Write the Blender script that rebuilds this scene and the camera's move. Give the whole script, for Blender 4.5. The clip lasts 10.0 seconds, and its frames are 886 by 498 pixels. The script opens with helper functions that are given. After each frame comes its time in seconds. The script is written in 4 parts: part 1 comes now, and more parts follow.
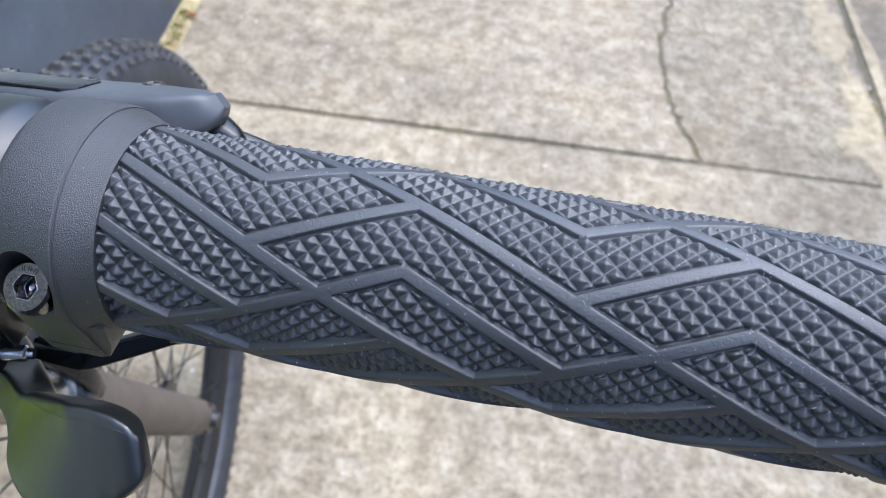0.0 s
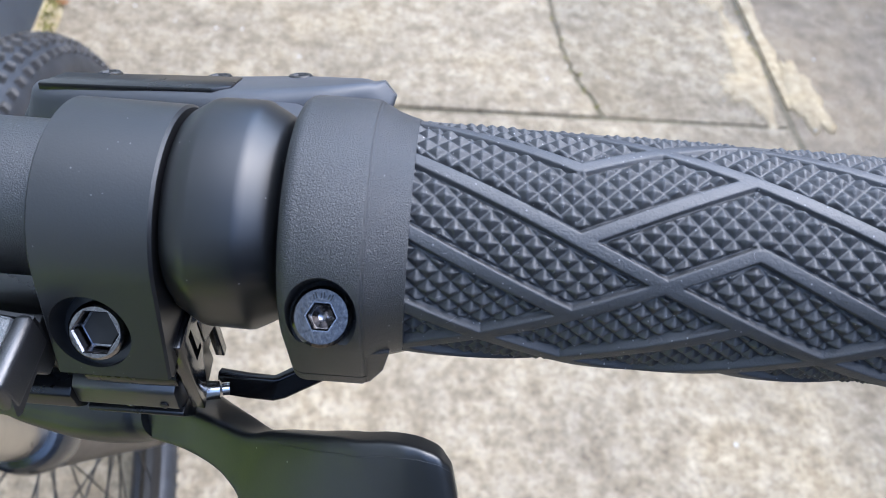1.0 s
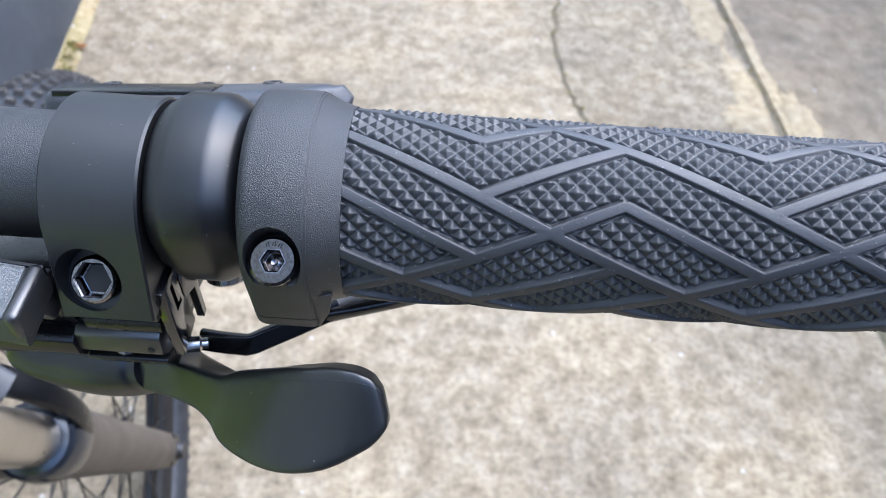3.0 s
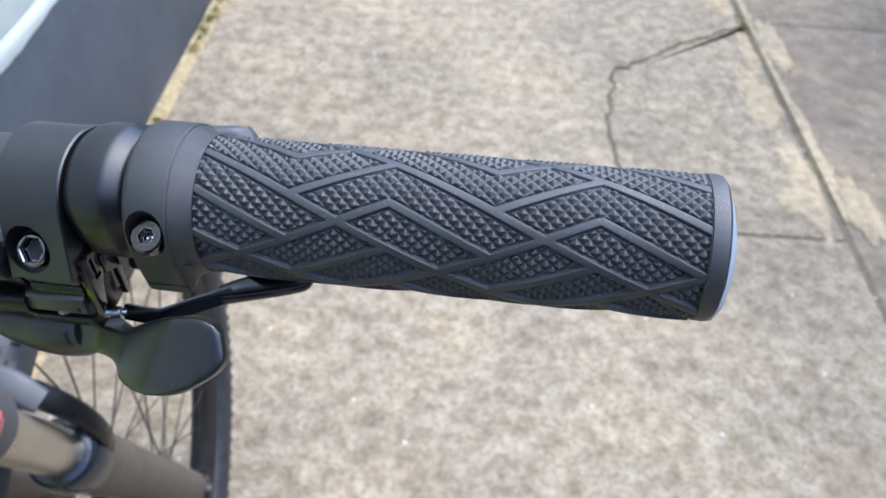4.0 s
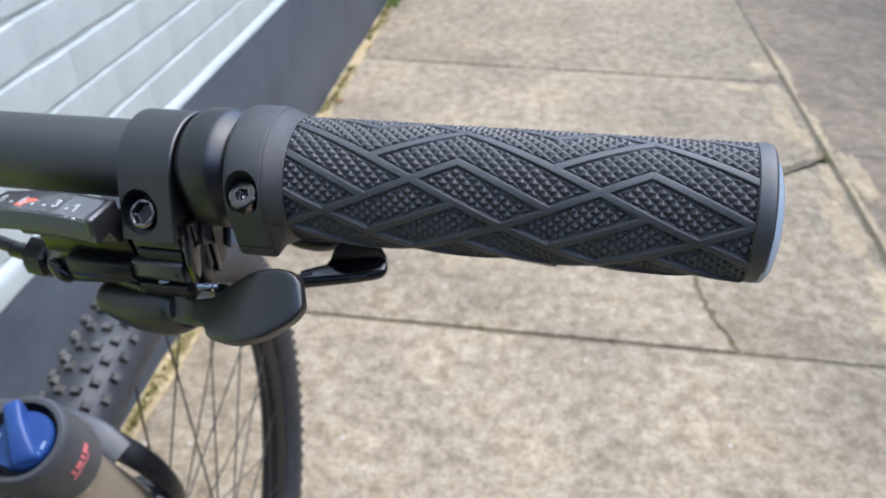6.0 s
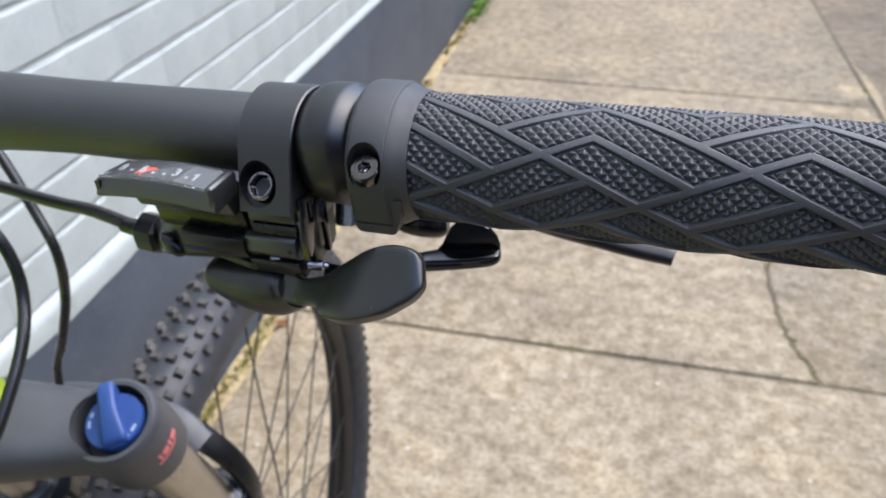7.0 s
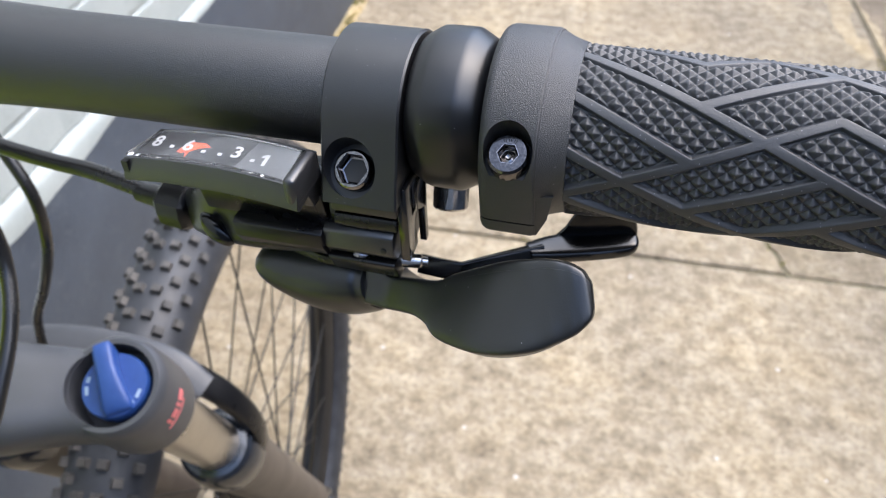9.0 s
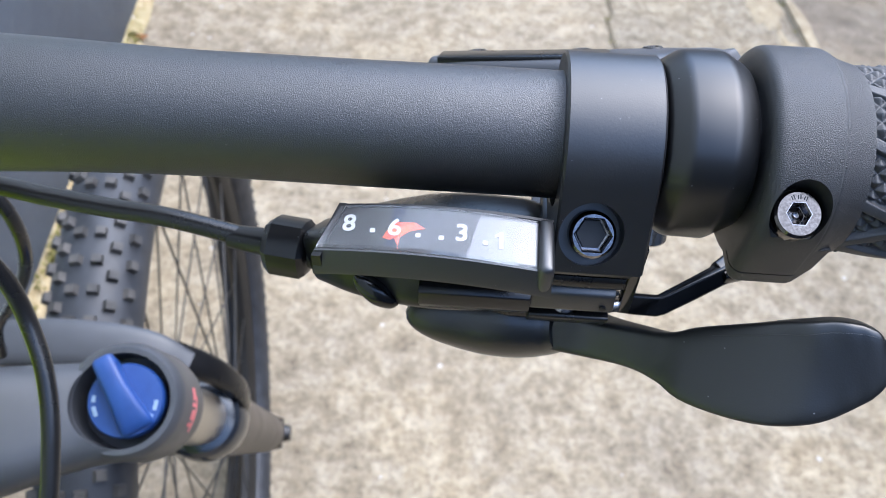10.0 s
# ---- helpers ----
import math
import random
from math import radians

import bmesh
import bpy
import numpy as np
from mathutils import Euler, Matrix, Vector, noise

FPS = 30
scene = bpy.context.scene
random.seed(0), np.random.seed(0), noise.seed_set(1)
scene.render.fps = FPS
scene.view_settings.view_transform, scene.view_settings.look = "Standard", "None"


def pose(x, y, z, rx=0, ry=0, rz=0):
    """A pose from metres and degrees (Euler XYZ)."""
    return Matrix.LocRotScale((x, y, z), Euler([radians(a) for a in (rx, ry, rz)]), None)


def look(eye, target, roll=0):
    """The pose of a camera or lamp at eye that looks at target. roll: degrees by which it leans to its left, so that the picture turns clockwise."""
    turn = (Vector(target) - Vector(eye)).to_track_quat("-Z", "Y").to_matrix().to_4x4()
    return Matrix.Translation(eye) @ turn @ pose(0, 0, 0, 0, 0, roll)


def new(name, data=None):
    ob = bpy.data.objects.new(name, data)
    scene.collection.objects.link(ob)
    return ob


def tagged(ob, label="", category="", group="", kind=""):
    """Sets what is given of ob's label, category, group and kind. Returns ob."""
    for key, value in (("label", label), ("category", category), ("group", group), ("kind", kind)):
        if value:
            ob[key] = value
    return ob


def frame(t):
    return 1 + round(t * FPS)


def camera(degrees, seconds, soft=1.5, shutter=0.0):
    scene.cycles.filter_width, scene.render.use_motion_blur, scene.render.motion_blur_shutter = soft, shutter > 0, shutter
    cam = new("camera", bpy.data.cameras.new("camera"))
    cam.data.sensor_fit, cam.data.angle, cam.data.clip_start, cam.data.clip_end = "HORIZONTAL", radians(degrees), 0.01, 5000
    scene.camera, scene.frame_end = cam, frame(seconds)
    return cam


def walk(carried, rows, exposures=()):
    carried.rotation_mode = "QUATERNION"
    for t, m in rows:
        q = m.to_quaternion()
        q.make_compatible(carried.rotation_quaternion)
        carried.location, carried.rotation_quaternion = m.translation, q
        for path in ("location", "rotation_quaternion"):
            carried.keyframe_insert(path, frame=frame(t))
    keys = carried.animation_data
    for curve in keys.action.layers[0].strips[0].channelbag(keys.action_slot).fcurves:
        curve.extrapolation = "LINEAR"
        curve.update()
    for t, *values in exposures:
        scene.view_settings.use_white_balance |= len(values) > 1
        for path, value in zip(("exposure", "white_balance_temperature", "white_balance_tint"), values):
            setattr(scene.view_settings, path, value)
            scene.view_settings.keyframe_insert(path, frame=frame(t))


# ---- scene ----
cam = camera(58.48, 10.0, soft=0.75)
# one fixed focus, on the cockpit at arm's length
cam.data.dof.use_dof = True
cam.data.dof.focus_distance = 0.128
cam.data.dof.aperture_fstop = 38.0
PATH = [
    (0, (0.06444, 0.04022, 1.12884), (0.05735, 0.35696, 0.74203), 6.60),
    (0.5, (0.04261, 0.04481, 1.12013), (0.07643, 0.36323, 0.73612), 8.84),
    (1, (0.00475, 0.04669, 1.11793), (0.06785, 0.35147, 0.72661), 10.93),
    (1.5, (-0.00514, 0.04715, 1.11347), (0.07390, 0.35948, 0.73110), 11.58),
    (2, (-0.00231, 0.04355, 1.11473), (0.07849, 0.35633, 0.73310), 11.31),
    (2.5, (0.00328, 0.03393, 1.11838), (0.07142, 0.35801, 0.74378), 9.53),
    (3, (0.01579, 0.02085, 1.13038), (0.06971, 0.34439, 0.75300), 8.65),
    (3.2, (0.02781, 0.01102, 1.13645), (0.07205, 0.34235, 0.76460), 7.80),
    (4.3, (0.07330, -0.03669, 1.16001), (0.06560, 0.33139, 0.82168), 3.28),
    (4.5, (0.07128, -0.04083, 1.15900), (0.05642, 0.33217, 0.82635), 2.87),
    (5, (0.06974, -0.05236, 1.15067), (0.04301, 0.33494, 0.83558), 2.06),
    (5.2, (0.07093, -0.05616, 1.14912), (0.03803, 0.33729, 0.84234), 1.72),
    (6.3, (0.07614, -0.06937, 1.13030), (0.01631, 0.34507, 0.85706), 0.76),
    (6.5, (0.07595, -0.07137, 1.12924), (0.00741, 0.34430, 0.85994), 0.64),
    (7, (0.06067, -0.06587, 1.12150), (-0.03133, 0.34288, 0.84862), 0.11),
    (7.5, (0.03345, -0.04102, 1.11088), (-0.07238, 0.35217, 0.82070), 0.28),
    (8, (0.01890, -0.02237, 1.10657), (-0.07976, 0.36033, 0.80029), 1.00),
    (8.5, (0.01775, -0.01830, 1.10985), (-0.06419, 0.35969, 0.79298), 1.76),
    (9, (0.00815, -0.01882, 1.11381), (-0.04424, 0.35170, 0.78220), 2.31),
    (9.5, (-0.03369, -0.00957, 1.12413), (-0.03597, 0.33761, 0.76433), 3.91),
    (10, (-0.06580, 0.01852, 1.12055), (-0.02540, 0.33822, 0.73824), 6.81),
]
walk(cam, [(t, look(eye, target, roll)) for t, eye, target, roll in PATH],
     exposures=[(0.0, 2.18, 5500, 10), (2.5, 2.26, 5520, 10), (4.5, 1.94, 5500, 10), (5.0, 1.91, 5580, 10), (6.5, 1.89, 5940, 10), (7.5, 2.00, 6290, 12), (8.5, 2.12, 6330, 11), (9.0, 2.14, 6290, 11), (9.5, 2.16, 5760, 10), (10.0, 2.17, 5640, 10)])

# ---- light ----
world = bpy.data.worlds.new("sky")
scene.world = world
world.use_nodes = True
wn = world.node_tree
sky = wn.nodes.new("ShaderNodeTexSky")
sky.sky_type = "NISHITA"
sky.sun_disc = False
SUN_EL, SUN_AZ = 58.0, 62.0
sky.sun_elevation, sky.sun_rotation = radians(SUN_EL), radians(SUN_AZ)
sky.air_density, sky.dust_density, sky.ozone_density = 1.0, 2.4, 1.0
wn.links.new(sky.outputs[0], wn.nodes["Background"].inputs[0])
wn.nodes["Background"].inputs[1].default_value = 0.15
sun_data = bpy.data.lights.new("sun", "SUN")
sun_data.energy, sun_data.angle, sun_data.color = 0.87, radians(88), (1.0, 0.959, 0.905)
sun = new("sun", sun_data)
sun_way = Vector((math.sin(radians(SUN_AZ)) * math.cos(radians(SUN_EL)), math.cos(radians(SUN_AZ)) * math.cos(radians(SUN_EL)), math.sin(radians(SUN_EL))))
sun.matrix_world = look(sun_way * 30, (0, 0, 0))


# ---- materials ----
def shader(name):
    m = bpy.data.materials.new(name)
    m.use_nodes = True
    nt = m.node_tree
    return m, nt, nt.nodes["Principled BSDF"]


def node(nt, kind, **values):
    n = nt.nodes.new(kind)
    for k, v in values.items():
        n.inputs[k.replace("_", " ")].default_value = v
    return n


def place(nt, scale=1.0):
    """Object coordinates in metres, scaled."""
    tc = nt.nodes.new("ShaderNodeTexCoord")
    mp = nt.nodes.new("ShaderNodeMapping")
    mp.inputs["Scale"].default_value = (scale, scale, scale)
    nt.links.new(tc.outputs["Object"], mp.inputs["Vector"])
    return mp.outputs["Vector"]


def ramp(nt, source, stops):
    r = nt.nodes.new("ShaderNodeValToRGB")
    while len(r.color_ramp.elements) < len(stops):
        r.color_ramp.elements.new(0.5)
    for e, (p, c) in zip(r.color_ramp.elements, stops):
        e.position, e.color = p, (*c, 1) if len(c) == 3 else c
    nt.links.new(source, r.inputs[0])
    return r.outputs["Color"]


def mixed(nt, fac, a, b):
    """Colours a and b, mixed by a socket or a number."""
    m = nt.nodes.new("ShaderNodeMix")
    m.data_type = "RGBA"
    for sock, v in ((m.inputs[0], fac), (m.inputs[6], a), (m.inputs[7], b)):
        if isinstance(v, bpy.types.NodeSocket):
            nt.links.new(v, sock)
        else:
            sock.default_value = v if isinstance(v, (int, float)) else (*v, 1)
    return m.outputs[2]


def bumped(nt, bsdf, height, strength, distance):
    b = node(nt, "ShaderNodeBump", Strength=strength, Distance=distance)
    nt.links.new(height, b.inputs["Height"])
    if bsdf.inputs["Normal"].links:
        nt.links.new(bsdf.inputs["Normal"].links[0].from_socket, b.inputs["Normal"])
    nt.links.new(b.outputs[0], bsdf.inputs["Normal"])


def noise_of(nt, vec, scale, detail=4.0, rough=0.5):
    n = node(nt, "ShaderNodeTexNoise", Scale=scale, Detail=detail, Roughness=rough)
    nt.links.new(vec, n.inputs["Vector"])
    return n.outputs["Fac"]


def dust(nt, vec, scale, size):
    """Scattered pale specks: 1 on a speck."""
    v = node(nt, "ShaderNodeTexVoronoi", Scale=scale)
    nt.links.new(vec, v.inputs["Vector"])
    near = nt.nodes.new("ShaderNodeMath")
    near.operation = "LESS_THAN"
    near.inputs[1].default_value = size
    nt.links.new(v.outputs["Distance"], near.inputs[0])
    sep = nt.nodes.new("ShaderNodeSeparateColor")
    nt.links.new(v.outputs["Color"], sep.inputs[0])
    few = nt.nodes.new("ShaderNodeMath")
    few.operation = "GREATER_THAN"
    few.inputs[1].default_value = 0.72
    nt.links.new(sep.outputs[0], few.inputs[0])
    both = nt.nodes.new("ShaderNodeMath")
    both.operation = "MULTIPLY"
    nt.links.new(near.outputs[0], both.inputs[0])
    nt.links.new(few.outputs[0], both.inputs[1])
    return both.outputs[0]


def dark_stuff(name, a, b, rough, rough2, grain=900.0, grain_depth=0.00005, metal=0.0, specks=0.0, speck_scale=420.0, coat=0.0, spec=0.5):
    """Black rubber, plastic or paint: two tones, worn gloss, fine grain and specks of dust."""
    m, nt, bsdf = shader(name)
    vec = place(nt)
    tone = ramp(nt, noise_of(nt, vec, 60.0, 5.0), [(0.3, a), (0.7, b)])
    if specks:
        tone = mixed(nt, dust(nt, vec, speck_scale, specks), tone, (0.17, 0.17, 0.175))
    nt.links.new(tone, bsdf.inputs["Base Color"])
    rr = ramp(nt, noise_of(nt, vec, 35.0, 6.0, 0.6), [(0.3, (rough,) * 3), (0.7, (rough2,) * 3)])
    nt.links.new(rr, bsdf.inputs["Roughness"])
    bsdf.inputs["Metallic"].default_value = metal
    bsdf.inputs["Specular IOR Level"].default_value = min(spec, 1.0)
    bsdf.inputs["IOR"].default_value = 1.5 if spec < 1.0 else 1.5 + 0.5 * (spec - 1.0)
    if coat:
        bsdf.inputs["Coat Weight"].default_value = coat
        bsdf.inputs["Coat Roughness"].default_value = 0.12
    if grain_depth:
        bumped(nt, bsdf, noise_of(nt, vec, grain, 3.0, 0.6), 0.6, grain_depth)
    return m


RUBBER = dark_stuff("grip rubber", (0.0058, 0.0067, 0.0084), (0.0090, 0.0101, 0.0124), 0.54, 0.68, 3000.0, 0.00017, specks=0.13, speck_scale=1100.0, spec=1.08)
COLLAR = dark_stuff("collar plastic", (0.0064, 0.0069, 0.0078), (0.0090, 0.0096, 0.0107), 0.39, 0.48, 5200.0, 0.00040, specks=0.08, speck_scale=600.0, spec=0.98)
BAR_PAINT = dark_stuff("bar paint", (0.0036, 0.0038, 0.0043), (0.0050, 0.0053, 0.0059), 0.33, 0.42, 4400.0, 0.00026, specks=0.09, speck_scale=800.0, spec=1.08)
ANODISED = dark_stuff("black anodised", (0.0042, 0.0043, 0.0047), (0.0060, 0.0061, 0.0065), 0.36, 0.44, 3000.0, 0.00003, specks=0.06, speck_scale=700.0, spec=0.93)
GLOSS = dark_stuff("gloss black paint", (0.0032, 0.0035, 0.0041), (0.0045, 0.0048, 0.0054), 0.34, 0.44, 300.0, 0.00001, specks=0.07, speck_scale=600.0, spec=0.68)
LACQUER = dark_stuff("black lacquer", (0.0032, 0.0035, 0.0041), (0.0045, 0.0048, 0.0054), 0.15, 0.23, 300.0, 0.00001, specks=0.05, spec=0.5)
PLASTIC = dark_stuff("black plastic", (0.0046, 0.0046, 0.0051), (0.0064, 0.0064, 0.0069), 0.24, 0.35, 2200.0, 0.00002, specks=0.04, spec=0.45)
SATIN = dark_stuff("satin shifter plastic", (0.0062, 0.0064, 0.0070), (0.0085, 0.0087, 0.0094), 0.34, 0.44, 4200.0, 0.00008, specks=0.05, speck_scale=520.0, spec=1.15)
LEVER = dark_stuff("satin lever plastic", (0.0062, 0.0066, 0.0065), (0.0085, 0.0090, 0.0089), 0.30, 0.39, 2600.0, 0.00003, specks=0.06, spec=0.74)
FORK_GREY = dark_stuff("fork grey paint", (0.044, 0.047, 0.053), (0.055, 0.058, 0.065), 0.38, 0.48, 1500.0, 0.00002)
FORK_BROWN = dark_stuff("fork lower paint", (0.064, 0.052, 0.042), (0.080, 0.066, 0.054), 0.42, 0.52, 1500.0, 0.00002)
TYRE = dark_stuff("tyre rubber", (0.015, 0.017, 0.021), (0.034, 0.037, 0.044), 0.45, 0.62, 600.0, 0.0002)
TREAD = dark_stuff("dusty tread rubber", (0.024, 0.023, 0.022), (0.085, 0.078, 0.070), 0.6, 0.8, 600.0, 0.0002)
RIM = dark_stuff("rim black", (0.010, 0.0095, 0.009), (0.016, 0.015, 0.014), 0.4, 0.5, 600.0, 0.00002)
CHEEK = dark_stuff("polished black plate", (0.0045, 0.0045, 0.0048), (0.006, 0.006, 0.0064), 0.11, 0.18, 3000.0, 0.00002, spec=0.95)
CABLE = dark_stuff("cable sheath", (0.010, 0.010, 0.010), (0.014, 0.014, 0.014), 0.22, 0.34, 900.0, 0.00002)
DIAL = dark_stuff("matt black dial", (0.0036, 0.0036, 0.0038), (0.0050, 0.0050, 0.0053), 0.6, 0.75, 900.0, 0.00001, spec=0.2)
SEAL = dark_stuff("seal rubber", (0.010, 0.013, 0.018), (0.014, 0.017, 0.023), 0.14, 0.22, 900.0, 0.00001, spec=0.9)


def metal_stuff(name, a, b, rough, rough2, scale=90.0):
    m, nt, bsdf = shader(name)
    vec = place(nt)
    n = noise_of(nt, vec, scale, 6.0, 0.65)
    nt.links.new(ramp(nt, n, [(0.35, a), (0.65, b)]), bsdf.inputs["Base Color"])
    nt.links.new(ramp(nt, n, [(0.3, (rough,) * 3), (0.7, (rough2,) * 3)]), bsdf.inputs["Roughness"])
    bsdf.inputs["Metallic"].default_value = 1.0
    bumped(nt, bsdf, noise_of(nt, vec, 2500.0, 2.0), 0.4, 0.00002)
    return m


STEEL = metal_stuff("worn steel", (0.070, 0.063, 0.058), (0.17, 0.155, 0.145), 0.10, 0.20, 2500.0)
BRIGHT_STEEL = metal_stuff("worn dark steel", (0.13, 0.125, 0.13), (0.32, 0.31, 0.32), 0.12, 0.24, 1500.0)
ZINC = metal_stuff("worn bright edge", (0.15, 0.147, 0.155), (0.32, 0.313, 0.33), 0.18, 0.32, 1200.0)
CHROME = metal_stuff("bright steel", (0.60, 0.58, 0.56), (0.72, 0.70, 0.68), 0.18, 0.28, 400.0)
STANCHION = metal_stuff("stanchion metal", (0.42, 0.40, 0.37), (0.52, 0.49, 0.45), 0.26, 0.34, 40.0)


def plain_paint(name, a, b, rough, spec=0.5, scale=120.0, coat=0.0):
    m, nt, bsdf = shader(name)
    vec = place(nt)
    nt.links.new(ramp(nt, noise_of(nt, vec, scale), [(0.3, a), (0.7, b)]), bsdf.inputs["Base Color"])
    bsdf.inputs["Roughness"].default_value = rough
    bsdf.inputs["Specular IOR Level"].default_value = spec
    bsdf.inputs["Coat Weight"].default_value = coat
    bumped(nt, bsdf, noise_of(nt, vec, 900.0), 0.2, 0.00003)
    return m


BLUE = plain_paint("blue knob plastic", (0.014, 0.045, 0.18), (0.020, 0.060, 0.22), 0.42)
LIME = plain_paint("lime frame paint", (0.40, 0.56, 0.006), (0.44, 0.60, 0.009), 0.3, coat=0.5)
WHITE_INK = plain_paint("white print", (0.40, 0.40, 0.405), (0.47, 0.47, 0.475), 0.5)
GREY_INK = plain_paint("pale print", (0.22, 0.30, 0.42), (0.27, 0.35, 0.47), 0.5)
RED_INK = plain_paint("red print", (0.50, 0.12, 0.12), (0.60, 0.17, 0.17), 0.5)
ORANGE = plain_paint("orange pointer", (0.80, 0.085, 0.015), (0.88, 0.11, 0.02), 0.5)
LINT = plain_paint("pale lint", (0.20, 0.20, 0.205), (0.28, 0.28, 0.285), 0.8)
LEAF = plain_paint("dry leaf", (0.26, 0.10, 0.03), (0.36, 0.17, 0.06), 0.7, scale=300.0)
MOSS = plain_paint("moss", (0.15, 0.15, 0.028), (0.30, 0.26, 0.085), 0.9, scale=400.0)
WEED = plain_paint("weed green", (0.10, 0.22, 0.02), (0.20, 0.34, 0.05), 0.6, scale=200.0)

# pale grey puts the sky and ground sheen into the plug's colour
PLUG = plain_paint("plug plastic with sheen", (0.26, 0.32, 0.38), (0.32, 0.38, 0.44), 0.25)
GLASS, nt_, b_ = shader("clear window plastic")
b_.inputs["Base Color"].default_value = (0.98, 0.99, 1.0, 1)
b_.inputs["Transmission Weight"].default_value = 1.0
b_.inputs["Roughness"].default_value = 0.03
b_.inputs["IOR"].default_value = 1.42
b_.inputs["Specular IOR Level"].default_value = 0.05
# a faint pale diffuse layer, uneven by noise, is mixed over the clear lid
film_ = node(GLASS.node_tree, "ShaderNodeBsdfDiffuse", Color=(0.55, 0.57, 0.60, 1.0))
over_ = GLASS.node_tree.nodes.new("ShaderNodeMixShader")
haze_ = ramp(GLASS.node_tree, noise_of(GLASS.node_tree, place(GLASS.node_tree), 160.0, 6.0, 0.6), [(0.3, (0.014,) * 3), (0.7, (0.042,) * 3)])
out_ = next(n for n in GLASS.node_tree.nodes if n.type == "OUTPUT_MATERIAL")
GLASS.node_tree.links.new(haze_, over_.inputs[0])
GLASS.node_tree.links.new(b_.outputs[0], over_.inputs[1])
GLASS.node_tree.links.new(film_.outputs[0], over_.inputs[2])
GLASS.node_tree.links.new(over_.outputs[0], out_.inputs["Surface"])


def concrete(name, tones, scale, pebble, depth, stain):
    """Worn broom-finished concrete: aggregate, blotches, pits and stains."""
    m, nt, bsdf = shader(name)
    vec = place(nt)
    blotch = ramp(nt, noise_of(nt, vec, scale, 6.0, 0.62), [(0.35, tones[0]), (0.5, tones[1]), (0.66, tones[2])])
    grit = noise_of(nt, vec, pebble, 5.0, 0.7)
    speck = ramp(nt, grit, [(0.36, (0.68, 0.66, 0.64)), (0.48, (0.97, 0.97, 0.97)), (0.62, (1.20, 1.19, 1.16))])
    mul = nt.nodes.new("ShaderNodeMix")
    mul.data_type, mul.blend_type = "RGBA", "MULTIPLY"
    mul.inputs[0].default_value = 1.0
    nt.links.new(blotch, mul.inputs[6])
    nt.links.new(speck, mul.inputs[7])
    broad = ramp(nt, noise_of(nt, vec, 3.0, 7.0, 0.68), [(0.32, (0.74, 0.74, 0.75)), (0.5, (0.98, 0.98, 0.97)), (0.68, (1.20, 1.17, 1.08))])
    mul2 = nt.nodes.new("ShaderNodeMix")
    mul2.data_type, mul2.blend_type = "RGBA", "MULTIPLY"
    mul2.inputs[0].default_value = 1.0
    nt.links.new(mul.outputs[2], mul2.inputs[6])
    nt.links.new(broad, mul2.inputs[7])
    marks = ramp(nt, noise_of(nt, vec, 2.3, 8.0, 0.7), [(0.52, (0, 0, 0)), (0.68, (1, 1, 1))])
    sep = nt.nodes.new("ShaderNodeMath")
    sep.operation = "MULTIPLY"
    nt.links.new(marks, sep.inputs[0])
    sep.inputs[1].default_value = 0.55
    col = mixed(nt, sep.outputs[0], mul2.outputs[2], stain)
    pale = dust(nt, vec, 22.0, 0.085)
    col = mixed(nt, pale, col, (0.46, 0.43, 0.39))
    nt.links.new(col, bsdf.inputs["Base Color"])
    bsdf.inputs["Roughness"].default_value = 0.88
    bumped(nt, bsdf, grit, 0.7, depth)
    bumped(nt, bsdf, noise_of(nt, vec, 14.0, 4.0), 0.3, depth * 2)
    return m


CONCRETE = concrete("path concrete", [(0.188, 0.151, 0.100), (0.273, 0.228, 0.158), (0.350, 0.301, 0.221)], 26.0, 88.0, 0.0009, (0.17, 0.131, 0.080))
CONCRETE2 = concrete("drive concrete", [(0.185, 0.146, 0.098), (0.238, 0.191, 0.133), (0.29, 0.24, 0.172)], 20.0, 190.0, 0.0012, (0.14, 0.107, 0.073))
SOIL = concrete("joint dirt", [(0.105, 0.089, 0.057), (0.15, 0.126, 0.083), (0.19, 0.161, 0.107)], 60.0, 300.0, 0.002, (0.085, 0.097, 0.042))
SAND = concrete("pale sand", [(0.29, 0.228, 0.138), (0.38, 0.308, 0.196), (0.46, 0.382, 0.258)], 30.0, 300.0, 0.001, (0.27, 0.210, 0.125))
MORTAR_DUST = concrete("sand strip", [(0.27, 0.20, 0.095), (0.36, 0.285, 0.155), (0.44, 0.37, 0.235)], 60.0, 260.0, 0.002, (0.12, 0.13, 0.022))


def wall_paint(name, a, b, dirt, rough):
    m, nt, bsdf = shader(name)
    vec = place(nt)
    col = ramp(nt, noise_of(nt, vec, 7.0, 6.0, 0.6), [(0.3, a), (0.7, b)])
    spots = ramp(nt, noise_of(nt, vec, 38.0, 6.0, 0.75), [(0.54, (0, 0, 0)), (0.70, (1, 1, 1))])
    half = nt.nodes.new("ShaderNodeMath")
    half.operation = "MULTIPLY"
    nt.links.new(spots, half.inputs[0])
    half.inputs[1].default_value = 0.45
    nt.links.new(mixed(nt, half.outputs[0], col, dirt), bsdf.inputs["Base Color"])
    bsdf.inputs["Roughness"].default_value = rough
    bumped(nt, bsdf, noise_of(nt, vec, 120.0, 6.0, 0.65), 0.6, 0.0015)
    return m


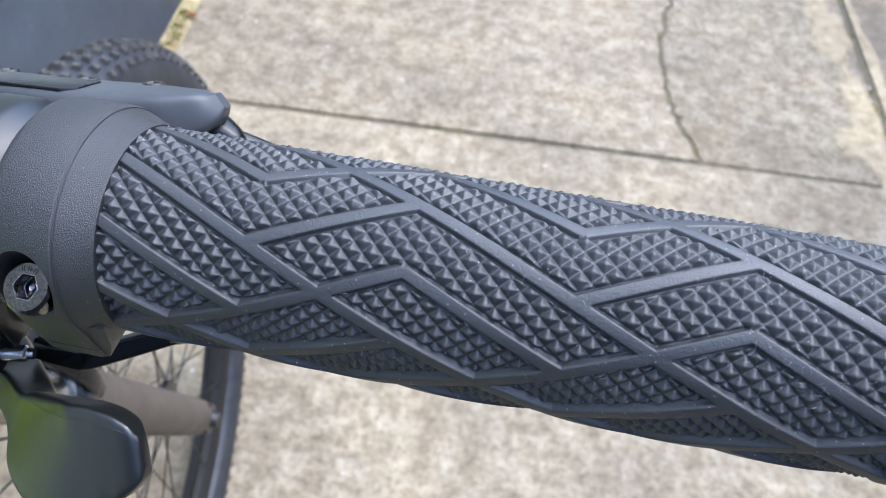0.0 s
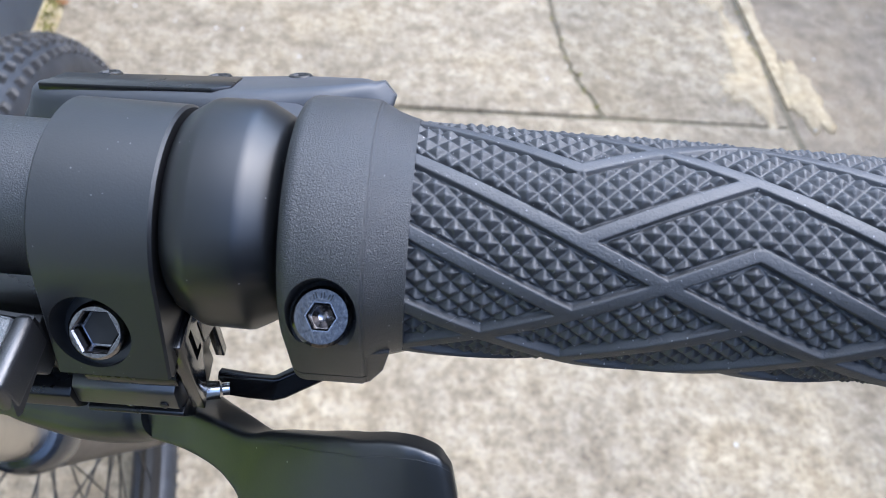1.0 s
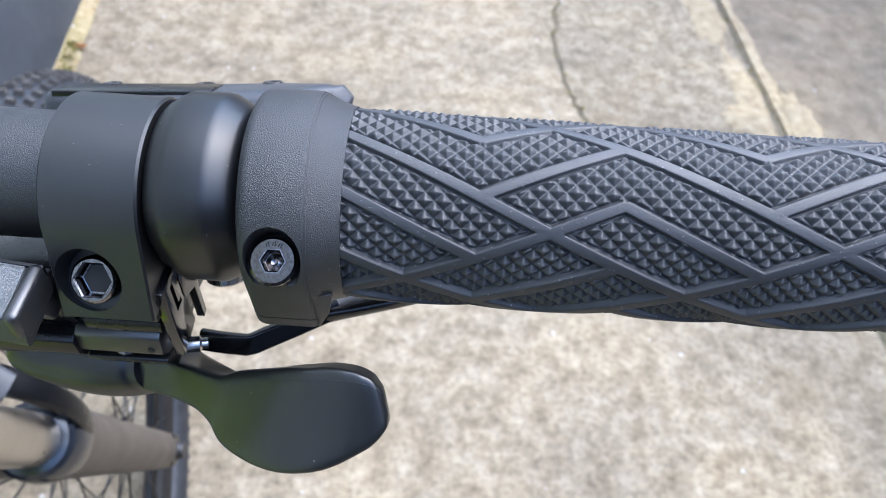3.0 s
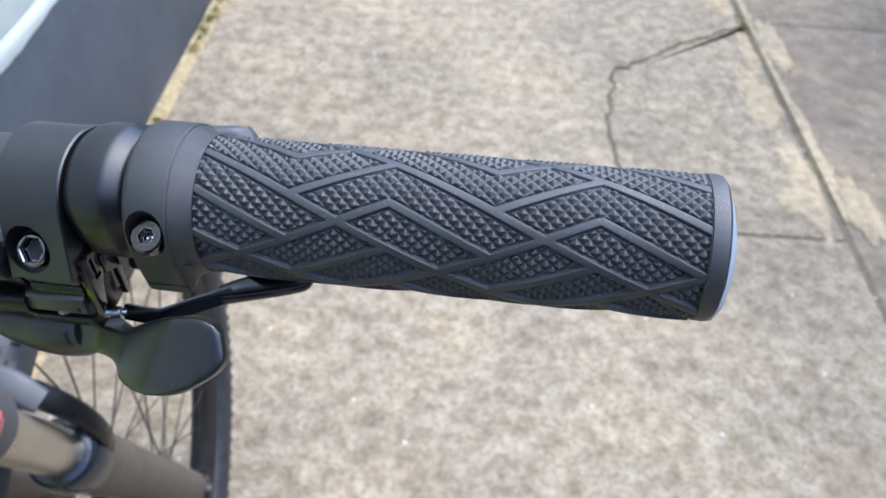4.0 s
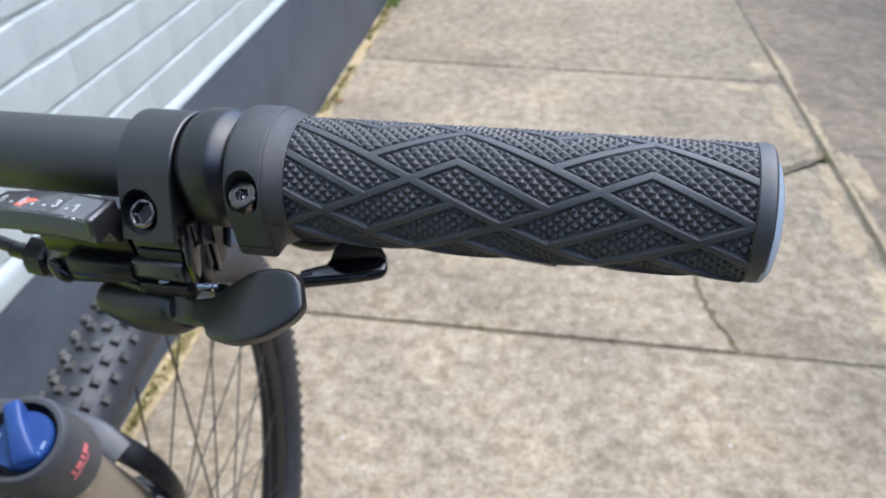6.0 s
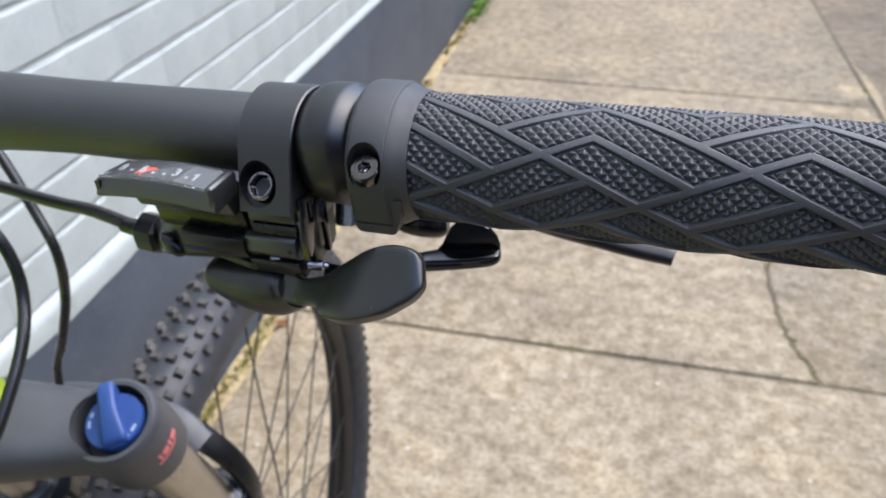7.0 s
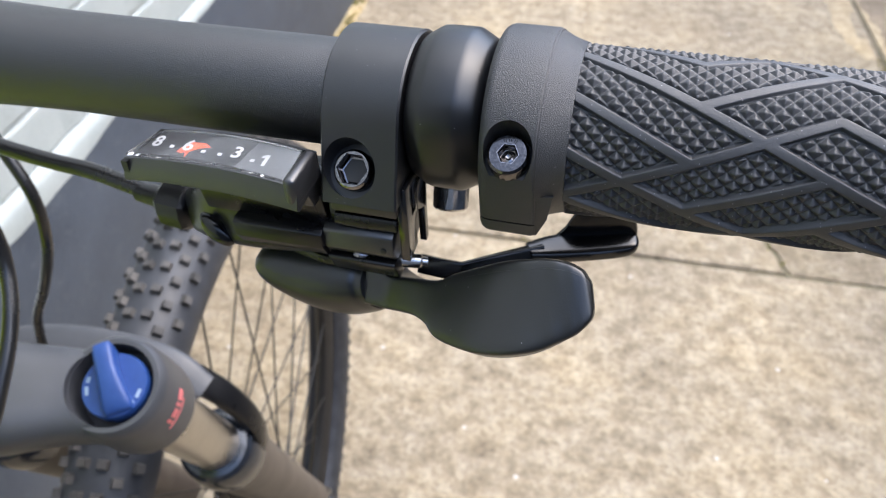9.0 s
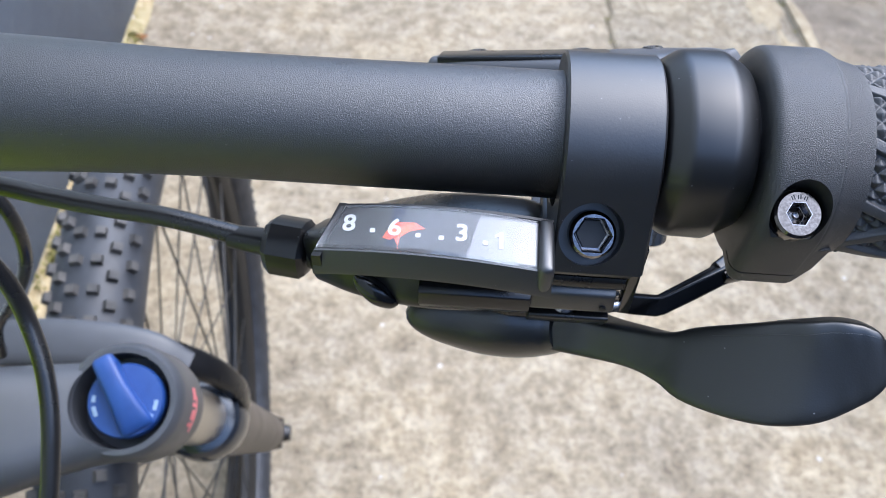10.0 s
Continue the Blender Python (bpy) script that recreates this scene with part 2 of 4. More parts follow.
WHITE_BRICK = wall_paint("white masonry paint", (0.318, 0.356, 0.346), (0.408, 0.447, 0.434), (0.26, 0.278, 0.272), 0.55)
SLATE_PAINT = wall_paint("slate plinth paint", (0.039, 0.051, 0.071), (0.065, 0.082, 0.108), (0.104, 0.120, 0.138), 0.5)


# ---- building helpers ----
def part(name, bm, material, parent=None, label="", sharp=32.0):
    """Links a bmesh as one mesh object, smooth but for its sharp edges."""
    bmesh.ops.recalc_face_normals(bm, faces=bm.faces)
    for e in bm.edges:
        e.smooth = len(e.link_faces) == 2 and e.calc_face_angle(0.0) < radians(sharp)
    for f in bm.faces:
        f.smooth = True
    me = bpy.data.meshes.new(name)
    bm.to_mesh(me)
    bm.free()
    me.materials.append(material)
    ob = new(name, me)
    ob.parent = parent
    if label:
        tagged(ob, label)
    return ob


def loft(rings, caps=True, closed=True):
    """A skin over rings of equally many points."""
    bm = bmesh.new()
    rows = [[bm.verts.new(p) for p in ring] for ring in rings]
    n = len(rows[0])
    for a, b in zip(rows, rows[1:]):
        for i in range(n if closed else n - 1):
            bm.faces.new((a[i], a[(i + 1) % n], b[(i + 1) % n], b[i]))
    if caps:
        bm.faces.new(rows[0][::-1])
        bm.faces.new(rows[-1])
    return bm


def revolve(profile, n=48, caps=True):
    """Turns (s, r) about the x axis."""
    return loft([[(s, -r * math.sin(2 * math.pi * i / n), r * math.cos(2 * math.pi * i / n)) for i in range(n)] for s, r in profile], caps)


def join(*bms):
    out = bmesh.new()
    me = bpy.data.meshes.new("joined")
    for b in bms:
        b.to_mesh(me)
        out.from_mesh(me)
        b.free()
    bpy.data.meshes.remove(me)
    return out


def box(lo, hi, bevel=0.0, seg=2):
    bm = bmesh.new()
    bmesh.ops.create_cube(bm, size=1.0)
    for v in bm.verts:
        v.co = Vector([(a + b) / 2 + c * (b - a) for a, b, c in zip(lo, hi, v.co)])
    if bevel:
        bmesh.ops.bevel(bm, geom=bm.edges[:], offset=bevel, segments=seg, profile=0.5, affect="EDGES")
    return bm


def prism(outline, lo, hi, bevel=0.0, axis=0):
    """An outline in the other two axes, drawn out from lo to hi along an axis."""
    def at(a, p):
        v = list(p)
        v.insert(axis, a)
        return v
    bm = loft([[at(lo, p) for p in outline], [at(hi, p) for p in outline]])
    if bevel:
        bmesh.ops.recalc_face_normals(bm, faces=bm.faces)
        bmesh.ops.bevel(bm, geom=bm.edges[:], offset=bevel, segments=2, profile=0.5, affect="EDGES")
    return bm


def carved(bm, *cutters):
    """bm with the cutters taken out of it."""
    def temp(b, name):
        bmesh.ops.recalc_face_normals(b, faces=b.faces)
        me = bpy.data.meshes.new(name)
        b.to_mesh(me)
        b.free()
        return new(name, me)
    ob, cuts = temp(bm, "blank"), [temp(c, "cutter") for c in cutters]
    for c in cuts:
        mod = ob.modifiers.new("cut", "BOOLEAN")
        mod.operation, mod.solver, mod.object = "DIFFERENCE", "EXACT", c
    me = bpy.data.meshes.new_from_object(ob.evaluated_get(bpy.context.evaluated_depsgraph_get()))
    out = bmesh.new()
    out.from_mesh(me)
    for o in (ob, *cuts):
        d = o.data
        bpy.data.objects.remove(o)
        bpy.data.meshes.remove(d)
    bpy.data.meshes.remove(me)
    bmesh.ops.remove_doubles(out, verts=out.verts, dist=1e-4)
    return out


def smooth_path(points, per=8):
    """A Catmull-Rom line through a few points."""
    p = [Vector(q) for q in points]
    p = [2 * p[0] - p[1]] + p + [2 * p[-1] - p[-2]]
    out = []
    for a, b, c, d in zip(p, p[1:], p[2:], p[3:]):
        for i in range(per):
            t = i / per
            out.append(0.5 * (2 * b + (c - a) * t + (2 * a - 5 * b + 4 * c - d) * t * t + (3 * b - a - 3 * c + d) * t**3))
    return out + [p[-2]]


def sweep(path, radii, n=16, caps=True):
    """A round tube along a path; radii: one number, or a value a point."""
    path = [Vector(p) for p in path]
    if isinstance(radii, (int, float)):
        radii = [radii] * len(path)
    rings, side = [], None
    for i, p in enumerate(path):
        d = (path[min(i + 1, len(path) - 1)] - path[max(i - 1, 0)]).normalized()
        side = d.orthogonal().normalized() if side is None else (side - d * side.dot(d)).normalized()
        up = d.cross(side)
        rings.append([p + radii[i] * (math.cos(2 * math.pi * k / n) * side + math.sin(2 * math.pi * k / n) * up) for k in range(n)])
    return loft(rings, caps)


def blade(stations, n=20, power=2.6):
    """A flat limb: stations of centre, half width, half thickness, width direction."""
    rings = []
    for i, (c, w, th, across) in enumerate(stations):
        c = Vector(c)
        d = (Vector(stations[min(i + 1, len(stations) - 1)][0]) - Vector(stations[max(i - 1, 0)][0])).normalized()
        u = Vector(across)
        u = (u - d * u.dot(d)).normalized()
        v = d.cross(u)
        ring = []
        for k in range(n):
            a = 2 * math.pi * k / n
            x, y = math.cos(a), math.sin(a)
            ring.append(c + u * w * math.copysign(abs(x) ** (2 / power), x) + v * th * math.copysign(abs(y) ** (2 / power), y))
        rings.append(ring)
    return loft(rings)


def eased(stations, per=5):
    """More stations between the given ones, on smooth lines."""
    cs = smooth_path([s[0] for s in stations], per)
    flat = smooth_path([(s[1], s[2], 0) for s in stations], per)
    ac = smooth_path([s[3] for s in stations], per)
    return [(c, max(f.x, 1e-4), max(f.y, 1e-4), a) for c, f, a in zip(cs, flat, ac)]


def turned(bm, m):
    bm.transform(m)
    return bm


def socket_screw(r, height, hexr, depth, knurl=True):
    """A socket-head screw along +z, its head's top at z = 0."""
    n = 48
    def circle(rad, z, wob=0.0):
        return [((rad + (wob if k % 2 else 0.0)) * math.cos(2 * math.pi * k / n), (rad + (wob if k % 2 else 0.0)) * math.sin(2 * math.pi * k / n), z) for k in range(n)]
    def hexagon(rad, z):
        out = []
        for k in range(n):
            a = 2 * math.pi * k / n
            q = rad * math.cos(math.pi / 6) / math.cos((a % (math.pi / 3)) - math.pi / 6)
            out.append((q * math.cos(a), q * math.sin(a), z))
        return out
    wob = -0.14 if knurl else 0.0
    return loft([circle(r, -height, wob), circle(r, -0.9, wob), circle(r - 0.12, -0.45), circle(r - 0.55, 0.0), hexagon(hexr + 0.38, 0.0), hexagon(hexr, -0.38), hexagon(hexr * 0.98, -depth), circle(hexr * 0.3, -depth - 0.4)])


def worn_ring(r0, r1, sides, z=0.03):
    """A thin bright edge round a screw's head (sides 48) or its hexagon (sides 6)."""
    def ring(r, h):
        out = []
        for k in range(48):
            a = 2 * math.pi * k / 48
            q = r if sides != 6 else r * math.cos(math.pi / 6) / math.cos((a % (math.pi / 3)) - math.pi / 6)
            out.append((q * math.cos(a), q * math.sin(a), h))
        return out
    return loft([ring(r0, z - 0.1), ring(r0, z), ring(r1, z), ring(r1, z - 0.1)], caps=False)


def axis_to(place_, way):
    """Places a z-axis thing at a point, with z along way."""
    return Matrix.Translation(place_) @ Vector(way).to_track_quat("Z", "Y").to_matrix().to_4x4()


# the bar's own frame, in millimetres: x along the grip to its end, y ahead, z up
BAR_X = Vector((0.9918, -0.1106, 0.0638)).normalized()
BAR_Y = Vector((0, 0, 1)).cross(BAR_X).normalized()
BAR_Z = BAR_X.cross(BAR_Y)
BAR = Matrix.Translation((0, 0.1219, 1.0257)) @ Matrix((BAR_X, BAR_Y, BAR_Z)).transposed().to_4x4() @ Matrix.Diagonal((0.001, 0.00103, 0.00103, 1.0))


def bar_part(name, bm, material, parent, label="", sharp=32.0):
    return part(name, turned(bm, BAR), material, parent, label, sharp)


def polar(angle, r):
    """Degrees from straight up towards the rider."""
    return (-r * math.sin(radians(angle)), r * math.cos(radians(angle)))


bicycle = tagged(new("bicycle"), "black and lime mountain bike standing beside a white brick wall", "bicycle")
bicycle.location = (-0.23, 0.0, 0.0)


def under(ob):
    """Parents a made part to the bicycle without moving it."""
    ob.parent = bicycle
    ob.matrix_parent_inverse = Matrix.Translation((0.23, 0, 0))
    return ob


# ---- the ground ----
def offset_ring(outline, inset, z):
    """The outline drawn in by inset, at height z."""
    n, out = len(outline), []
    for i, (x, y) in enumerate(outline):
        ax, ay = outline[i - 1]
        bx, by = outline[(i + 1) % n]
        d1, d2 = Vector((x - ax, y - ay)).normalized(), Vector((bx - x, by - y)).normalized()
        nrm = Vector((-d1.y - d2.y, d1.x + d2.x))
        nrm = nrm.normalized() if nrm.length > 1e-6 else Vector((-d1.y, d1.x))
        out.append((x + nrm.x * inset, y + nrm.y * inset, z))
    return out


def ragged(a, b, steps, amount):
    """Points from a towards b, pushed about, without b."""
    out = []
    for i in range(steps):
        t = i / steps
        q = Vector(a).lerp(Vector(b), t)
        k = amount if 0 < i else 0.0
        out.append((q.x + random.uniform(-k, k), q.y + random.uniform(-k, k)))
    return out


def slab(outline, material, top, parent):
    rings = [offset_ring(outline, 0.0, -0.09), offset_ring(outline, 0.0, top - 0.007), offset_ring(outline, 0.0016, top - 0.0022), offset_ring(outline, 0.006, top)]
    return part("slab", loft(rings), material, parent)


ground = part("ground", join(loft([[(-400, -400, -0.3), (400, -400, -0.3), (400, 400, -0.3), (-400, 400, -0.3)],
                                   [(-400, -400, -0.0070), (400, -400, -0.0070), (400, 400, -0.0070), (-400, 400, -0.0070)]])), SOIL)
tagged(ground, "dark earth showing in the joints between concrete slabs", "ground", kind="structure")
pavement = tagged(new("pavement"), "worn beige concrete path of cracked cast slabs", "pavement", kind="structure")
GAP = 0.0055
X0, X1, Y0, Y1, Y2, Y3 = -0.617, 0.982, -1.45, 1.289, 2.872, 4.6


def rect(x0, y0, x1, y1):
    pts = []
    for a, b in (((x0, y0), (x1, y0)), ((x1, y0), (x1, y1)), ((x1, y1), (x0, y1)), ((x0, y1), (x0, y0))):
        pts += ragged(a, b, max(3, int((Vector(a) - Vector(b)).length / 0.06)), 0.0016)
    return pts


slab(rect(X0, Y0, X1, Y1 - GAP), CONCRETE, 0.0, pavement)
CRACK = [(0.556, Y1), (0.504, 1.44), (0.490, 1.64), (0.536, 1.945), (0.706, 2.084), (0.90, 2.224), (X1, 2.262)]
crack = [q for a, b in zip(CRACK, CRACK[1:]) for q in ragged(a, b, 9, 0.005 if a[1] < 1.6 else 0.010)] + [CRACK[-1]]


def beside(gap):
    """The crack's line, set off to one side of it."""
    out = []
    for i, q in enumerate(crack):
        w = (Vector(crack[min(i + 2, len(crack) - 1)]) - Vector(crack[max(i - 2, 0)])).normalized()
        out.append((q[0] + w.y * gap, q[1] - w.x * gap))
    return out


near_piece = beside(0.0048)
near_piece[0], near_piece[-1] = (0.562, Y1 + GAP), (X1, 2.256)
slab([(0.70, Y1 + GAP), (X1, Y1 + GAP), (X1, 1.8)] + near_piece[::-1], CONCRETE, -0.002, pavement)
far_piece = beside(-0.0042)
far_piece[0], far_piece[-1] = (0.551, Y1 + GAP), (X1, 2.268)
slab([(X0, Y1 + GAP), (0.0, Y1 + GAP)] + far_piece + ragged((X1, 2.5), (X1, Y2 - GAP), 5, 0.002) + ragged((X1, Y2 - GAP), (X0, Y2 - GAP), 20, 0.002) + [(X0, Y2 - GAP)], CONCRETE, 0.0, pavement)
slab(rect(X0, Y2 + GAP, X1, Y3), CONCRETE, 0.0, pavement)
slab(rect(X0, Y3 + 0.01, X1, 8.0), CONCRETE, 0.0, pavement)
XR = X1 + 0.016
slab(rect(XR, -1.45, 2.6, 2.30), CONCRETE2, -0.006, pavement)
slab(rect(XR, 2.312, 2.6, 8.0), CONCRETE2, -0.006, pavement)

# sand, moss and fallen leaves along the foot of the wall and in the joints
strip_rows = []
for i in range(160):
    y = -1.4 + 9.3 * i / 159
    w = 0.024 + 0.012 * noise.noise((0.0, y * 5, 0.3)) + 0.006 * noise.noise((2.0, y * 22, 0.3))
    h = 0.012 + 0.006 * noise.noise((4.0, y * 9, 1.3))
    strip_rows.append([(-0.66, y, -0.02), (-0.66, y, h + 0.006), (-0.634, y, h), (-0.64 + w, y, 0.004), (-0.632 + w, y, -0.004), (-0.632 + w, y, -0.02)])
strip = part("sand_strip", loft(strip_rows), MORTAR_DUST, sharp=80)
tagged(strip, "sandy dirt gathered along the foot of the wall", "dirt", kind="stuff")

drift_rows = []
for i in range(60):
    y = 1.35 + 2.1 * i / 59
    w = max(0.006, 0.016 + 0.050 * noise.noise((9.0, y * 4, 0.3)) + 0.020 * noise.noise((2.0, y * 23, 0.7)))
    drift_rows.append([(1.000, y, -0.02), (1.000, y, -0.0015), (1.000 + 0.35 * w, y, -0.001 + 0.001 * noise.noise((1.0, y * 15, 0))), (1.000 + 0.85 * w, y, -0.0045), (1.000 + w, y, -0.0075), (1.000 + w, y, -0.02)])
tagged(part("sand_drift", loft(drift_rows), SAND, sharp=80), "pale sand washed along the edge of the path", "dirt", kind="stuff")


def sand_patch(cx, cy, rx, ry, seed):
    """A thin ragged film of sand."""
    rim = []
    for k in range(48):
        a = 2 * math.pi * k / 48
        q = 1.0 + 0.45 * noise.noise((math.cos(a) * 2.2, math.sin(a) * 2.2, seed)) + 0.16 * noise.noise((math.cos(a) * 9, math.sin(a) * 9, seed))
        rim.append((cx + rx * q * math.cos(a), cy + ry * q * math.sin(a)))
    rings = [[(x, y, -0.012) for x, y in rim], [(x, y, -0.0035) for x, y in rim], [(cx + (x - cx) * 0.8, cy + (y - cy) * 0.8, 0.0004 + 0.00007 * seed) for x, y in rim]]
    tagged(part("sand_patch", loft(rings), SAND, sharp=80), "thin film of pale sand on the worn concrete", "dirt", kind="stuff")


sand_patch(0.915, 1.88, 0.035, 0.14, 1.0)
sand_patch(0.92, 2.56, 0.036, 0.18, 4.0)
sand_patch(0.84, 2.80, 0.09, 0.035, 7.0)
sand_patch(0.945, 1.50, 0.036, 0.20, 11.0)
sand_patch(0.930, 1.82, 0.048, 0.12, 14.0)
sand_patch(1.052, 1.40, 0.045, 0.12, 17.0)
sand_patch(0.945, 2.40, 0.030, 0.09, 21.0)
sand_patch(0.935, 2.72, 0.050, 0.12, 25.0)
sand_patch(0.955, 2.10, 0.028, 0.13, 29.0)
sand_patch(0.93, 3.00, 0.06, 0.08, 33.0)
sand_patch(1.045, 2.16, 0.040, 0.16, 37.0)
sand_patch(0.910, 1.415, 0.055, 0.055, 41.0)


def tufts(name, spots, material, size, blades, label):
    """Many small bent leaves round given spots, one mesh."""
    bm = bmesh.new()
    for x, y, z in spots:
        for _ in range(blades):
            a, l = random.uniform(0, 6.283), size * random.uniform(0.5, 1.3)
            px, py = x + random.gauss(0, size * 0.55), y + random.gauss(0, size * 0.8)
            w = l * random.uniform(0.14, 0.3)
            dx, dy = math.cos(a), math.sin(a)
            base, mid, tip = Vector((px, py, z)), Vector((px + dx * l * 0.4, py + dy * l * 0.4, z + l * 0.55)), Vector((px + dx * l, py + dy * l, z + l * random.uniform(0.2, 0.7)))
            side = Vector((-dy, dx, 0)) * w
            v = [bm.verts.new(q) for q in (base, mid + side, tip, mid - side)]
            bm.faces.new(v[:3])
            bm.faces.new((v[0], v[2], v[3]))
    return tagged(part(name, bm, material, sharp=5), label, "plants", kind="stuff")


moss_spots = []
for _ in range(420):
    y = random.uniform(0.7, 5.5)
    if noise.noise((7.0, y * 2.6, 0.0)) > -0.12:
        moss_spots.append((-0.628 + random.gauss(0, 0.007), y, 0.010))
tufts("moss", moss_spots, MOSS, 0.011, 8, "yellow-green moss in the crack at the foot of the wall")
tufts("weed", [(-0.615 + random.gauss(0, 0.012), y + random.gauss(0, 0.05), 0.01) for y in (3.55, 3.7, 3.82, 4.0, 4.3) for _ in range(4)], WEED, 0.035, 7, "bright green weeds growing beside the plinth")
tufts("joint_moss", [(x, y, 0.0) for x, y in [(0.02 + random.gauss(0, 0.02), Y1) for _ in range(5)] + [(0.985 + random.gauss(0, 0.01), 2.27 + random.gauss(0, 0.03)) for _ in range(14)] + [(0.98, random.uniform(1.4, 2.2)) for _ in range(12)] + crack[2:44:3]], MOSS, 0.007, 7, "small moss patches in the slab joints")


def leaf(x, y, z, a, size):
    bm = bmesh.new()
    n = 10
    rim = []
    for k in range(n):
        t = 2 * math.pi * k / n
        rim.append(bm.verts.new((size * math.cos(t) * (1.0 + 0.12 * math.cos(3 * t)), size * 0.55 * math.sin(t), size * 0.16 * math.cos(2 * t) + size * 0.1)))
    mid = bm.verts.new((0, 0, 0))
    for k in range(n):
        bm.faces.new((rim[k], rim[(k + 1) % n], mid))
    r = bmesh.ops.solidify(bm, geom=bm.faces[:], thickness=0.0006)
    turned(bm, Matrix.Translation((x, y, z)) @ Euler((0.2, 0.15, a)).to_matrix().to_4x4())
    return tagged(part("fallen_leaf", bm, LEAF), "curled orange-brown dead leaf on the ground by the wall", "leaf", group="dead leaves by the wall")


for x, y, a, size in ((-0.60, 2.42, 0.4, 0.016), (-0.605, 2.95, 1.4, 0.017), (-0.60, 3.3, 2.2, 0.015), (-0.60, 1.22, 0.9, 0.017), (-0.598, 1.30, 2.0, 0.013), (-0.61, 1.55, 0.2, 0.014), (-0.604, 2.1, 2.9, 0.012)):
    leaf(x, y, 0.012, a, size)

# ---- the wall ----
wall = part("wall_west", box((-0.96, -3.9, 0.0), (-0.6585, 9.0, 3.0)), WHITE_BRICK)
tagged(wall, "white painted brick wall above a slate grey plinth", "wall", kind="structure")
plinth_rows = []
for i in range(130):
    y = -3.9 + 0.1 * i
    k = 0.0022 * noise.noise((y * 1.7, 0.0, 3.0))
    plinth_rows.append([(-0.72, y, 0.0), (-0.645 + k, y, 0.0), (-0.645 + k, y, 0.24), (-0.6455 + k, y, 0.452), (-0.648 + k, y, 0.463), (-0.657 + k, y, 0.470), (-0.72, y, 0.472)])
part("plinth", loft(plinth_rows), SLATE_PAINT, wall, "smooth slate grey painted plinth", sharp=60)

ledge_rows = []
for i in range(420):
    y = -1.4 + 9.3 * i / 419
    k = 0.0022 * noise.noise((y * 1.7, 0.0, 3.0))
    near = min(1.0, max(0.0, (1.35 - y) / 0.5))
    run = 0.013 + 0.026 * near + (0.007 + 0.006 * near) * noise.noise((y * 6.0, 2.0, 0.5)) + 0.004 * noise.noise((y * 23.0, 5.0, 0.5))
    ledge_rows.append([(-0.70, y, 0.460), (-0.649 + k, y, 0.472 - run), (-0.6434 + k, y, 0.472 - run), (-0.6432 + k, y, 0.456), (-0.6462 + k, y, 0.4655), (-0.6565 + k, y, 0.4735), (-0.70, y, 0.4755)])
part("painted_ledge", loft(ledge_rows), WHITE_BRICK, wall, "white paint run unevenly over the plinth's top edge", sharp=60)

# added behind the camera to block low sky from reflections in the black parts
south = part("wall_south", box((-0.6585, -1.75, 0.0), (2.62, -1.45, 2.15)), SLATE_PAINT)
tagged(south, "added slate wall out of view, darkening what the black parts reflect", "wall", kind="structure")

# two more added walls, out of view, that only close off the surroundings
east = part("wall_east", box((2.62, -1.75, 0.0), (2.85, 9.0, 2.6)), SLATE_PAINT)
tagged(east, "added slate wall out of view beyond the drive", "wall", kind="structure")
north = part("wall_north", box((-0.6585, 8.02, 0.0), (2.62, 8.25, 2.6)), SLATE_PAINT)
tagged(north, "added slate wall out of view past the path's far end", "wall", kind="structure")

# ---- the handlebar and what is clamped to it ----
handlebar_path = smooth_path([(s, 0.2 + dy, 1.6 + dz) for s, dy, dz in ((126, -1.4, -1.4), (60, -0.7, -0.7), (-20, 0, 0), (-70, 0, 0), (-105, 0, 0), (-130, 0.6, -0.6), (-155, 2.0, -2.6), (-180, 4.0, -5.5), (-205, 5.5, -7.5), (-240, 6.0, -8.0), (-290, 6.0, -8.0))], 6)
handlebar_radii = [11.2 + 4.7 * min(1.0, max(0.0, (-p.x - 100) / 100)) ** 1.3 for p in handlebar_path]
handlebar = under(bar_part("handlebar", sweep(handlebar_path, handlebar_radii, 64), BAR_PAINT, None, "satin black textured alloy handlebar"))

# grip: one moulded sleeve whose raised ribs run on a slanting lattice over pads of small pyramids
GRIP_R, TURN_PER_MM, CELL = 16.0, 1.548, 23.25


